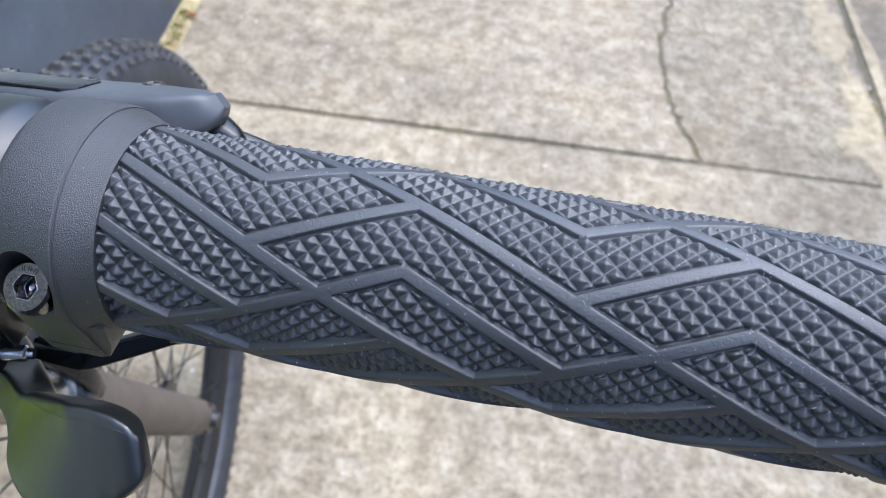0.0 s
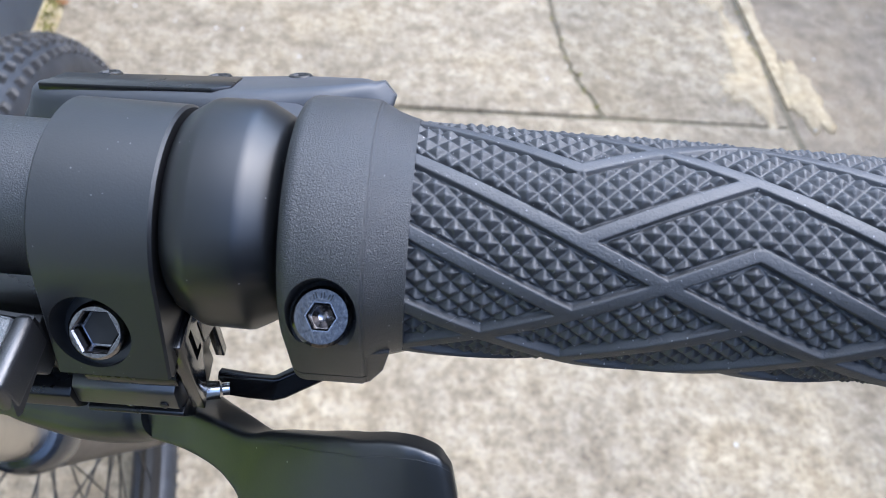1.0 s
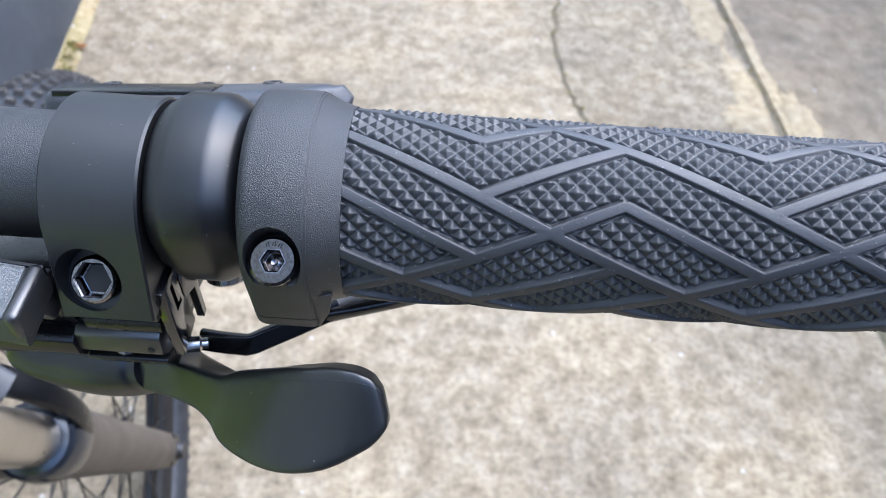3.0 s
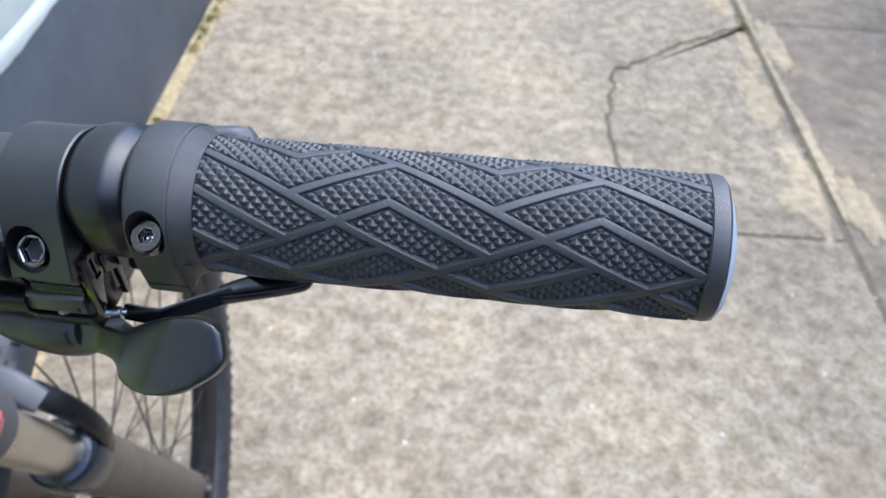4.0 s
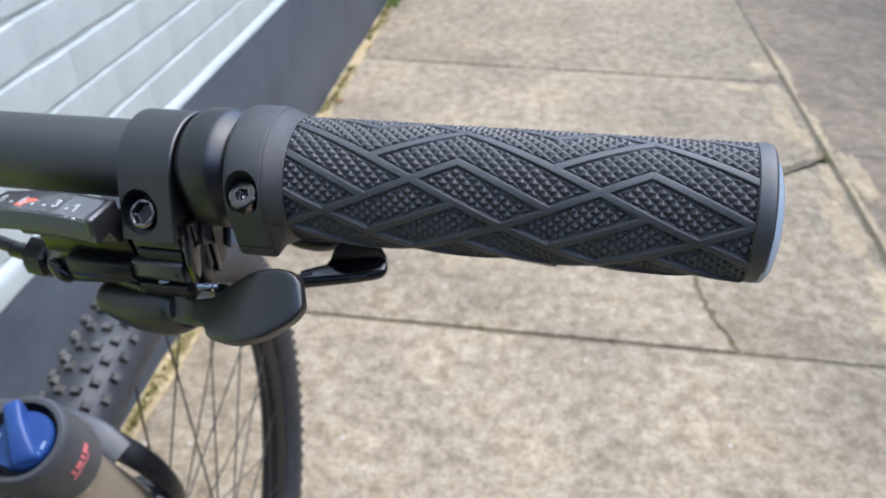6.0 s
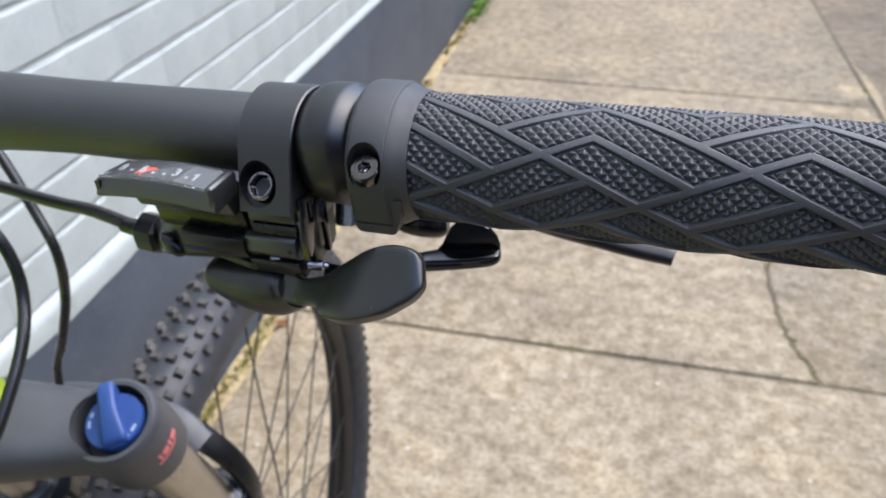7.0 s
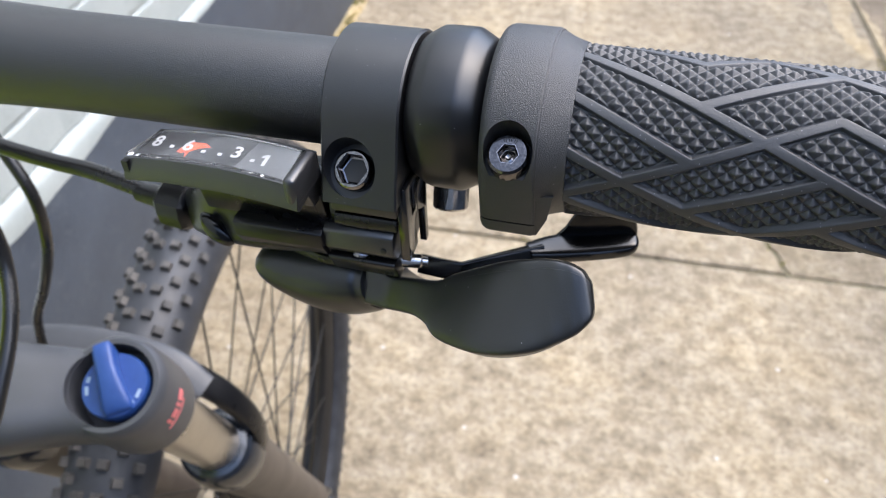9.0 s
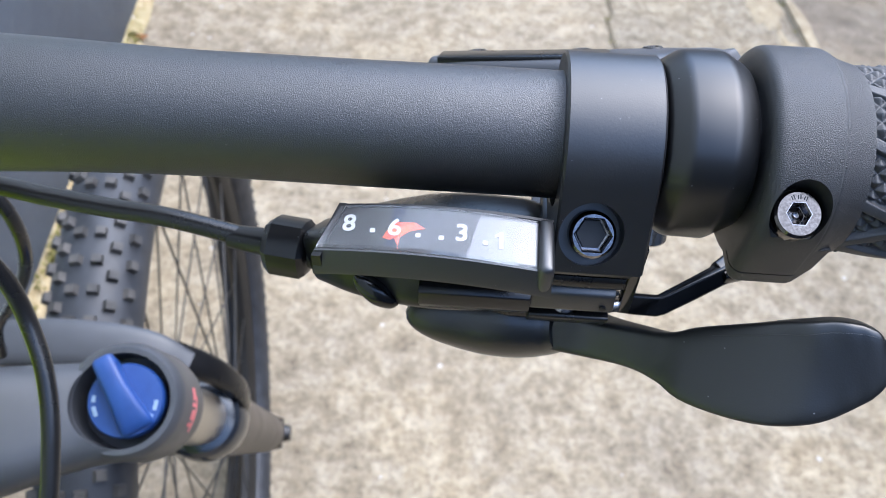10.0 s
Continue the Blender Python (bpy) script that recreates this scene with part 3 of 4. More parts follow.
def grip_sleeve():
    s = np.arange(14.0, 131.01, 0.16)
    n_a = 660
    ang = -180.0 + 360.0 * np.arange(n_a) / n_a
    S, A = np.meshgrid(s, ang, indexing="ij")
    v = A / TURN_PER_MM
    p, q = (v - S + 14.0) / CELL, (v + S - 83.5) / CELL
    j, k = np.round(p), np.round(q)
    per = CELL * 0.3968
    slack = 0.06

    def inside(x, lo, hi, m):
        y = np.mod(x + slack, m)
        return (y >= lo) & (y <= hi + 2 * slack)

    falling = (np.mod(j, 2) == 0) | inside(q + j + 1, 0, 2, 4)
    rising = np.where(np.mod(k, 2) == 1, inside(p + k + 3, 0, 2, 4), ~((np.mod(p + k + 3, 8) > slack) & (np.mod(p + k + 3, 8) < 2 - slack)))
    d = np.minimum(np.where(falling, np.abs(p - j) * per, 9.0), np.where(rising, np.abs(q - k) * per, 9.0))
    ease = lambda x: x * x * (3 - 2 * x)
    a, b = S / 3.0, 36 * (A + 180) / 360
    m1, m2 = np.mod(a + b, 1), np.mod(a - b, 1)
    t1, t2 = np.maximum(1 - np.abs(2 * m1 - 1), 1e-3), np.maximum(1 - np.abs(2 * m2 - 1), 1e-3)
    pyr = 1.1 * (t1 ** -6 + t2 ** -6) ** (-1 / 6)
    pyr = (pyr - 0.16 * pyr ** 4) * np.clip((d - 1.15) / 0.5, 0, 1)
    # the pads stand proud on top of the grip and sink below the ribs towards its underside
    sink = ease(np.clip((A - 5.0) / 95.0, 0, 1)) + ease(np.clip((-A - 60.0) / 90.0, 0, 1))
    low = 0.42 * (1 - np.clip(sink, 0, 1)) - 0.22
    rib = low + (0.98 + 0.05 * np.clip(1 - (d / 0.9) ** 2, 0, 1) - low) * ease(np.clip((1.12 - d) / 0.30, 0, 1))
    pad = low + ease(np.clip((d - 1.18) / 0.34, 0, 1)) * (0.50 - 0.98 * sink + (0.99 + 0.16 * sink) * pyr - low)
    ends = np.clip((S - 14.6) / 0.5, 0, 1) * np.clip((130.6 - S) / 0.5, 0, 1)
    h = np.where(d < 1.15, rib, pad) * ends
    R = 15.25 + 0.55 * ease(np.clip((A - 95.0) / 25.0, 0, 1)) * ease(np.clip((175.0 - A) / 25.0, 0, 1)) * ends + h + 0.02 * np.sin(S * 0.21 + A * 0.05)
    R[0] = R[-1] = 11.0
    X, Y, Z = S, -R * np.sin(np.radians(A)), R * np.cos(np.radians(A))
    co = np.stack([X, Y, Z], -1).reshape(-1, 3) @ np.array(BAR.to_3x3()).T + np.array(BAR.translation)
    n_s = len(s)
    i0 = (np.arange(n_s - 1)[:, None] * n_a + np.arange(n_a)[None]).ravel()
    i1 = (np.arange(n_s - 1)[:, None] * n_a + (np.arange(n_a)[None] + 1) % n_a).ravel()
    quads = np.stack([i0, i1, i1 + n_a, i0 + n_a], -1).astype(np.int32)
    me = bpy.data.meshes.new("grip")
    me.vertices.add(len(co))
    me.vertices.foreach_set("co", co.astype(np.float32).ravel())
    me.loops.add(quads.size)
    me.loops.foreach_set("vertex_index", quads.ravel())
    me.polygons.add(len(quads))
    me.polygons.foreach_set("loop_start", np.arange(0, quads.size, 4, dtype=np.int32))
    me.polygons.foreach_set("use_smooth", np.ones(len(quads), dtype=bool))
    me.update(calc_edges=True)
    me.validate()
    me.materials.append(RUBBER)
    return new("grip", me)


grip = under(tagged(grip_sleeve(), "dark grey lock-on rubber grip with raised ribs and pyramid knurling"))
random.seed(5)
lint_bm = bmesh.new()
for k in range(84):
    s0, a0 = (random.gauss(113, 5), random.gauss(50, 8)) if k < 34 else (random.uniform(18, 128), random.uniform(0, 85))
    turn, l = random.uniform(0, 6.283), random.uniform(0.12, 0.55) * (1.8 if k % 6 == 0 else 1.0)
    pts = []
    for q in (-1, 0, 1):
        ss, aa = s0 + q * l * math.cos(turn) + random.uniform(-0.15, 0.15), a0 + q * l * 3.5 * math.sin(turn)
        y, z = polar(aa, 16.45 + (0.12 if q == 0 else 0.0))
        pts.append((ss, y, z))
    tube = sweep(smooth_path(pts, 3), 0.017, 4)
    me_ = bpy.data.meshes.new("fibre")
    tube.to_mesh(me_)
    tube.free()
    lint_bm.from_mesh(me_)
    bpy.data.meshes.remove(me_)
tagged(bar_part("lint", lint_bm, LINT, grip, "pale dust fibres"), kind="stuff")
bar_part("end_flange", revolve([(130.0, 11.5), (130.0, 16.1), (130.4, 16.5), (132.6, 16.6), (133.8, 16.3), (134.4, 15.6), (134.5, 14.6), (134.2, 11.5)], 96), RUBBER, grip, "smooth rubber lip at the grip's end")
plug = revolve([(134.3, 11.0), (134.4, 15.5), (135.4, 15.3), (136.8, 13.6), (137.8, 10.5), (138.2, 6.0), (138.3, 0.5)], 72)
bar_part("end_plug", turned(plug, Matrix.Translation((-1.1, -0.6, -0.9))), PLUG, grip, "domed plug closing the end of the grip, its reflected sheen painted pale grey")


def clamp_outline(r, tangent, foot, n=144):
    """Radius by degrees of a ring that runs straight down from a tangent into a squared block."""
    out = []
    for k in range(n):
        a = 360.0 * k / n
        q = r
        if tangent < a < 178:
            lim = r / math.cos(radians(a - tangent)) if a - tangent < 85 else 99.0
            if a > 92:
                lim = min(lim, foot / -math.cos(radians(a)))
            q = max(r, lim)
        out.append((a, q))
    return out


def clamp_body(outline, stations, bore):
    """stations: (s, inset). Bored through."""
    rings = [[(s, *polar(a, q - inset)) for a, q in outline] for s, inset in stations]
    body = loft(rings)
    return carved(body, revolve([(stations[0][0] - 5, bore), (stations[-1][0] + 5, bore)], 64))


def way_at(angle):
    y, z = polar(angle, 1.0)
    return Vector((0.0, y, z))


# collar of the grip with its clamp screw
SCREW_G, WAY_G = Vector((4.6, -18.4, 5.1)), way_at(33)
outline = clamp_outline(18.8, 100.0, 15.8)
collar = clamp_body(outline, [(-1.5, 2.6), (-1.3, 1.6), (-0.8, 0.7), (-0.1, 0.2), (0.7, 0.0), (9.2, 0.0), (9.55, 0.08), (9.75, 0.26), (10.1, 0.30)], 11.4)
pocket = turned(revolve([(-4.6, 4.7), (30, 4.7)], 48), axis_to(SCREW_G, WAY_G) @ Matrix.Rotation(radians(-90), 4, "Y"))
seam = box((-3, -40, -12.5), (12, -12.0, -12.15))
collar = carved(collar, pocket, seam)
bar_part("clamp_collar", collar, COLLAR, grip, "matt black plastic clamp collar with a screw pocket", 28)
bar_part("shoulder", join(loft([[(9.5, -17.55, -5.0), (13.4, -16.9, -5.0), (13.4, -10.0, -5.0), (9.5, -10.0, -5.0)], [(9.5, -16.7, -11.0), (12.4, -16.2, -11.0), (12.4, -10.0, -11.0), (9.5, -10.0, -11.0)], [(9.5, -15.9, -15.5), (10.4, -15.7, -15.5), (10.4, -10.0, -15.5), (9.5, -10.0, -15.5)]]), revolve([(9.6, 11.4), (9.6, 18.0), (9.9, 18.42), (10.4, 18.28), (12.2, 17.4), (14.0, 16.85), (15.2, 16.55), (15.25, 14.0), (15.25, 11.4)], 72)), COLLAR, grip, "smooth plastic shoulder between collar and rubber")
bar_part("clamp_screw", turned(socket_screw(4.05, 3.2, 1.75, 2.0), axis_to(SCREW_G + WAY_G * -1.2, WAY_G)), STEEL, grip, "worn steel socket screw")

bar_part("socket_floor", turned(revolve([(-1.9, 0.2), (-1.7, 0.6), (-2.05, 1.5), (-2.1, 1.7)], 24), axis_to(SCREW_G + WAY_G * -1.2, WAY_G) @ Matrix.Rotation(radians(-90), 4, "Y")), BRIGHT_STEEL, grip, "scuffed floor of the hex socket")
bar_part("worn_edge", turned(worn_ring(2.02, 2.18, 6), axis_to(SCREW_G + WAY_G * -1.2, WAY_G)), ZINC, grip)
for turn in (68, 90, 112):
    m = axis_to(SCREW_G + WAY_G * -1.2, WAY_G) @ Matrix.Rotation(radians(turn), 4, "Z") @ Matrix.Translation((2.75, 0, 0.0))
    bar_part("head_mark", turned(join(box((-0.40, -0.28, -0.05), (0.40, -0.12, 0.03)), box((-0.40, 0.10, -0.05), (0.28, 0.26, 0.03))), m), RIM, grip)

# brake lever: rounded clamp, housing ahead of the bar, blade reaching under the grip
ring_body = revolve([(-17.3, 11.3), (-17.3, 14.4), (-17.1, 15.1), (-16.6, 15.6), (-14.5, 16.9), (-13.8, 17.25), (-13.0, 17.4), (-7.4, 17.5), (-6.6, 17.4), (-5.9, 17.05), (-3.4, 15.7), (-2.7, 15.1), (-2.2, 14.2), (-1.9, 13.0), (-1.7, 11.3)], 80)
# the ring is flattened towards the rider's lower side
for v in ring_body.verts:
    y, z = v.co.y, v.co.z
    r, a = math.hypot(y, z), math.degrees(math.atan2(-y, z))
    k = min(1.0, max(0.0, (a - 50.0) / 45.0)) * min(1.0, max(0.0, (r - 12.0) / 4.0))
    q = (r - 2.2 * k * k * (3 - 2 * k)) / r
    v.co.y, v.co.z = y * q, z * q
brake = under(bar_part("brake_lever", ring_body, GLOSS, None, "gloss black brake lever clamped beside the grip"))
# the housing's top slopes down ahead of the bar
TOP_U, TOP_V = Vector((1, 0, 0.104)).normalized(), Vector((0, 1, -0.544)).normalized()
TOP_N = TOP_U.cross(TOP_V).normalized()
TOP_V = TOP_N.cross(TOP_U)
TOP = Matrix.Translation((-20, 34, -5)) @ Matrix((TOP_U, TOP_V, TOP_N)).transposed().to_4x4()


def on_top(u, v, w=0.0):
    return TOP @ Vector((u, v, w))


housing_line = [(on_top(u, v, -th), hw, th, TOP_V) for u, v, hw, th in ((-43.0, 12.0, 4.6, 4.6), (-41.5, 11.6, 5.6, 5.4), (-36, 10.0, 6.8, 6.2), (-10, 6.2, 8.8, 6.6), (0, 5.6, 9.4, 6.8), (9, 6.4, 8.6, 6.6), (16, 6.8, 7.2, 5.8), (21, 7.4, 5.4, 4.8), (25, 8.0, 3.6, 3.6), (27.5, 8.4, 1.6, 1.8))]
bar_part("lever_housing", join(blade(eased(housing_line), 32, 5.0), blade(eased([((-9, 14, -2), 5.0, 6.0, (1, 0, 0)), ((-10, 22, -6), 5.5, 5.5, (1, 0, 0)), ((-12, 31, -11), 7.0, 5.5, (1, 0, 0))]), 20, 3.5)), FORK_GREY, brake, "dark grey brake lever housing")
bar_part("housing_panel", turned(prism([(-39.5, 4.4), (-22, 1.2), (-3.5, -1.6), (-0.5, 0.6), (-1.0, 8.6), (-6, 9.6), (-39.5, 14.6)], -1.0, 0.35, 0.3, axis=2), TOP), PLASTIC, brake, "black inset panel")
for u, v in ((-31.0, 16.0), (-6.6, 11.6), (9.4, 11.6)):
    bar_part("housing_bolt", turned(socket_screw(2.6, 2.5, 1.2, 1.0, False), TOP @ Matrix.Translation((u, v, 0.15))), RIM, brake, "small steel bolt")
bar_part("lever_hood", blade(eased([((-14, 42, -16), 5.6, 4.6, (0, 0.9, -0.4)), ((-5, 41.5, -15.2), 5.6, 4.8, (0, 0.9, -0.4)), ((3, 40, -15.4), 4.6, 4.2, (0, 0.9, -0.4)), ((9, 38.5, -16.6), 3.0, 3.0, (0, 0.9, -0.4)), ((12, 38, -17.4), 1.2, 1.2, (0, 0.9, -0.4))]), 24, 2.4), PLASTIC, brake, "rounded black lever pivot")
bar_part("lever_knuckle", blade(eased([((-9.0, 28.5, -36.5), 3.2, 3.0, (0, 0.8, -0.5)), ((-6.5, 28.4, -37.6), 5.0, 4.4, (0, 0.8, -0.5)), ((0.0, 28.4, -38.2), 5.6, 4.8, (0, 0.8, -0.5)), ((5.4, 28.6, -38.4), 4.8, 4.2, (0, 0.8, -0.5)), ((8.0, 29.0, -38.2), 2.6, 2.4, (0, 0.8, -0.5))]), 22, 2.5), LACQUER, brake, "rounded black knuckle of the brake lever")
lever_line = [((-8, 40, -20), 5.5, 3.4, (0.2, 0.8, 0.4)), ((6, 42, -25), 6.0, 3.2, (0.2, 0.8, 0.5)), ((30, 50, -42), 5.6, 3.0, (0.2, 0.8, 0.5)), ((55, 59, -54), 4.6, 2.6, (0.2, 0.8, 0.5)), ((70, 62, -58.6), 4.2, 2.5, (0.2, 0.8, 0.5)), ((78.5, 61.4, -60.6), 2.8, 2.2, (0.2, 0.8, 0.5))]
bar_part("lever_blade", blade(eased(lever_line), 20, 3.0), PLASTIC, brake, "black brake lever blade")
bar_part("clamp_bolt", turned(socket_screw(4.1, 8.0, 1.9, 2.0), axis_to(Vector((-12.4, 0.4, -25.0)), (0.05, -0.5, -1))), CHROME, brake, "bright clamp bolt under the lever clamp")
bar_part("clamp_ear", blade(eased([((-9.0, 4, -13), 5.0, 4.2, (1, 0, 0)), ((-10.0, 8, -17), 4.6, 3.6, (1, 0, 0)), ((-11.0, 11, -20), 4.0, 3.0, (1, 0, 0))]), 18, 3.0), GLOSS, brake)

# shifter: clamp band, bracket, gear display, pivot cover, two levers, barrel adjuster
SCREW_S, WAY_S = Vector((-27.4, -17.9, -4.1)), way_at(47)
band = clamp_body(clamp_outline(16.1, 74.0, 11.9), [(-34.0, 0.5), (-33.6, 0.0), (-18.1, 0.0), (-17.7, 0.4)], 11.3)
band = carved(band, turned(revolve([(-4.4, 5.6), (30, 5.6)], 48), axis_to(SCREW_S + Vector((-0.4, 0, 0)), WAY_S) @ Matrix.Rotation(radians(-90), 4, "Y")))
shifter = under(bar_part("gear_shifter", band, ANODISED, None, "black trigger gear shifter with a numbered gear window", 28))
bar_part("clamp_screw", turned(socket_screw(4.1, 6.0, 3.15, 2.8, False), axis_to(SCREW_S + WAY_S * -0.5, WAY_S)), BRIGHT_STEEL, shifter, "black oxide hex socket screw")
bar_part("socket_floor", turned(revolve([(-2.45, 0.2), (-2.35, 2.6), (-2.6, 2.7)], 6), axis_to(SCREW_S + WAY_S * -0.5, WAY_S) @ Matrix.Rotation(radians(-90), 4, "Y")), RIM, shifter, "dark floor of the hex socket")
for r0, r1, sides in ((3.40, 3.54, 6),):
    bar_part("worn_edge", turned(worn_ring(r0, r1, sides), axis_to(SCREW_S + WAY_S * -0.5, WAY_S)), ZINC, shifter)
bar_part("bracket", prism([(-15.6, -20.6), (-17.2, -21.6), (-17.5, -26.0), (-15.6, -28.4), (-11.5, -29.4), (6, -33), (8, -20.5)], -36.5, -20.2, 0.5), SATIN, shifter, "angular black bracket under the clamp")
bar_part("clamp_foot", box((-33.4, -17.6, -15.6), (-18.6, -2.0, -11.6), 0.5), ANODISED, shifter)
bar_part("bracket_neck", box((-35.0, -15.6, -20.5), (-18.2, 4.0, -15.4), 0.7), PLASTIC, shifter)
bar_part("bracket_cheek", carved(prism([(-16.6, -8.6), (-8.2, -8.6), (-8.2, -12.0), (-10.0, -12.4), (-10.0, -17.6), (-11.4, -19.2), (-13.2, -25.6), (-16.2, -27.6)], -18.8, -16.7, 0.2), box((-17.5, -13.6, -17.2), (-14.0, -12.3, -10.4)), box((-17.5, -13.6, -17.2), (-14.0, -11.0, -16.0))), CHEEK, shifter, "polished black side plate with a slot")
bar_part("bracket_plate", prism([(-9.2, -13.6), (-2.8, -9.6), (-2.8, -31.0), (-4.4, -31.4), (-4.6, -21.4), (-9.2, -19.0)], -18.6, -16.9, 0.2), CHEEK, shifter)
bar_part("bracket_lip", blade(eased([((-33.2, -15.9, -18.6), 1.6, 1.0, (0, 0, 1)), ((-26, -15.9, -18.6), 1.7, 1.1, (0, 0, 1)), ((-19.2, -15.9, -18.6), 1.6, 1.0, (0, 0, 1))]), 14, 3.0), PLASTIC, shifter)
bar_part("bracket_dimple", turned(revolve([(-0.6, 0.7), (0.25, 0.7), (0.35, 0.4)], 14), axis_to(Vector((-22.4, -17.45, -24.8)), (0, -1.0, 0.06)) @ Matrix.Rotation(radians(-90), 4, "Y")), GLOSS, shifter)
bar_part("bracket_arm", prism([(-10.2, -17.6), (-5.0, -20.0), (-4.6, -32.0), (-9.6, -33.0)], -20.6, -18.9, 0.3), PLASTIC, shifter)
bar_part("arm_eye", turned(revolve([(0.0, 1.0), (0.0, 1.7), (0.7, 1.6), (0.7, 1.0)], 20), Matrix.Translation((-18.95, -8.0, -22.0))), GLOSS, shifter)

bar_part("pin", turned(revolve([(-4.0, 1.2), (-3.6, 1.6), (1.6, 1.6), (2.0, 1.1), (3.2, 1.1)], 24), Matrix.Translation((-18.2, -10.4, -32.6)) @ Euler((0, 0.1, 0.25)).to_matrix().to_4x4()), CHROME, shifter, "bright steel lever pin")
bar_part("pivot_plate", prism([(-40, -13), (-24, -13), (-21, -5), (-22, 8), (-46, 12), (-62, 4), (-60, -8)], -35.8, -33.4, 0.4, axis=2), PLASTIC, shifter)
bar_part("screw_ledge", prism([(-17.0, -29.6), (-16.7, -29.0), (-11, -28.6), (-6, -29.2), (-6, -34.5), (-14.0, -35.0)], -36.2, -20.4, 0.3), PLASTIC, shifter)
bar_part("plate_screw", turned(socket_screw(2.6, 0.8, 1.1, 0.5, False), axis_to(Vector((-29.2, -13.6, -28.4)), (0, 0.05, 0.99))), BRIGHT_STEEL, shifter, "small flush screw")

# gear display: a shallow arched case with a clear lid; its far end is slanted and dips towards the rider
def dial_lift(t, front):
    """Height along the display, t from its slanted end; front: 1 on the rider's edge."""
    return 1.3 * (1 - (2 * t - 1) ** 2) - 0.3 + 1.2 * t - front * (0.6 + 0.7 * t)


def arched(f0, f1, z0, z1, s0=-74.8, s1=-34.6, n=18):
    """A bar along the display between the depths f0 and f1 (0: the rider's edge, 1: the far edge)."""
    rings = []
    for k in range(n + 1):
        t = k / n
        ring = []
        for f, z in ((f0, z0), (f1, z0), (f1, z1), (f0, z1)):
            a = s0 + 3.6 * f
            lo, hi = -28.4 + 2.2 * (1 - t), -17.6 + 1.8 * (1 - t)
            ring.append((a + (s1 - a) * t, lo + (hi - lo) * f, z + dial_lift(t, 1 - f)))
        rings.append(ring)
    return loft(rings)


case_rows = []
for k in range(19):
    t = k / 18
    lo, hi = -28.4 + 2.2 * (1 - t), -17.6 + 1.8 * (1 - t)
    row = []
    for f, z in ((0.02, -7.9), (1.0, -7.9), (1.0, -2.9), (0.095, -2.9), (0.09, -2.55), (0.065, -2.65), (-0.055, -6.4), (-0.055, -7.2)):
        a = -74.8 + 3.6 * f
        row.append((a + (-34.6 - a) * t, lo + (hi - lo) * f, z + dial_lift(t, 1 - f)))
    case_rows.append(row)
bar_part("display_case", loft(case_rows), SATIN, shifter, "black case of the gear display", 20)
bar_part("display_end", box((-37.2, -28.8, -7.6), (-34.5, -17.4, -0.75), 1.1, 3), SATIN, shifter)
bar_part("display_neck", prism([(-19.5, -14.0), (-13.5, -14.0), (-14.5, -5.6), (-23.5, -5.6)], -68.0, -36.0, 0.5), SATIN, shifter)
bar_part("dial", arched(0.105, 0.945, -3.2, -2.87, s1=-37.0), DIAL, shifter, "matt black dial under the window")
bar_part("display_rim", arched(0.95, 1.0, -4.2, -2.2), PLASTIC, shifter)
bar_part("display_tip", loft([[(-75.0, -26.4, -7.4), (-73.4, -26.6, -7.6), (-70.4, -15.8, -7.2), (-71.8, -15.6, -7.0)], [(-75.0, -26.4, -3.9), (-73.4, -26.6, -3.7), (-70.4, -15.8, -2.3), (-71.8, -15.6, -2.5)]]), PLASTIC, shifter)
# the lid's rider edge is cut to a slanting facet
lid_rows = []
for k in range(19):
    t = k / 18
    lo, hi = -28.4 + 2.2 * (1 - t), -17.6 + 1.8 * (1 - t)
    row = []
    for f, z in ((0.10, -2.62), (0.94, -2.62), (0.94, -1.9), (0.13, -1.9), (0.10, -2.3)):
        a = -74.6 + 3.6 * f
        row.append((a + (-37.4 - a) * t, lo + (hi - lo) * f, z + dial_lift(t, 1 - f)))
    lid_rows.append(row)
window = bar_part("window", loft(lid_rows), GLASS, shifter, "clear plastic window over the gear numbers", 12)
window.visible_shadow = False


def on_dial(s, y, lift=0.06):
    """A place on the dial under the window, by length and depth."""
    t = (s + 73.0) / 38.4
    lo, hi = -28.4 + 2.2 * (1 - t), -17.6 + 1.8 * (1 - t)
    f = (y - lo) / (hi - lo)
    return Vector((s, y, -2.9 + dial_lift(t, 1 - f) + lift))


def numeral(text, s, y, size):
    c = bpy.data.curves.new("numeral", "FONT")
    c.body, c.size, c.extrude, c.align_x, c.align_y, c.offset = text, size, 0.03, "CENTER", "CENTER", 0.09
    ob = new("numeral", c)
    me = bpy.data.meshes.new_from_object(ob.evaluated_get(bpy.context.evaluated_depsgraph_get()))
    bpy.data.objects.remove(ob)
    bm = bmesh.new()
    bm.from_mesh(me)
    bpy.data.meshes.remove(me)
    if text == "1":
        # a one with its flag
        bm.free()
        k = size / 4.9
        bm = prism([(-0.36 * k, -1.72 * k), (0.40 * k, -1.72 * k), (0.40 * k, 1.74 * k), (-0.18 * k, 1.74 * k), (-1.12 * k, 1.08 * k), (-1.12 * k, 0.44 * k), (-0.36 * k, 0.86 * k)], -0.03, 0.03, axis=2)
    at = on_dial(s, y, 0.16)
    slope = math.atan2(on_dial(s + 0.5, y).z - on_dial(s - 0.5, y).z, 1.0)
    turned(bm, Matrix.Translation(at) @ Matrix.Rotation(-slope, 4, "Y") @ Matrix.Rotation(radians(4), 4, "X"))
    return bar_part("numeral", bm, WHITE_INK, shifter)


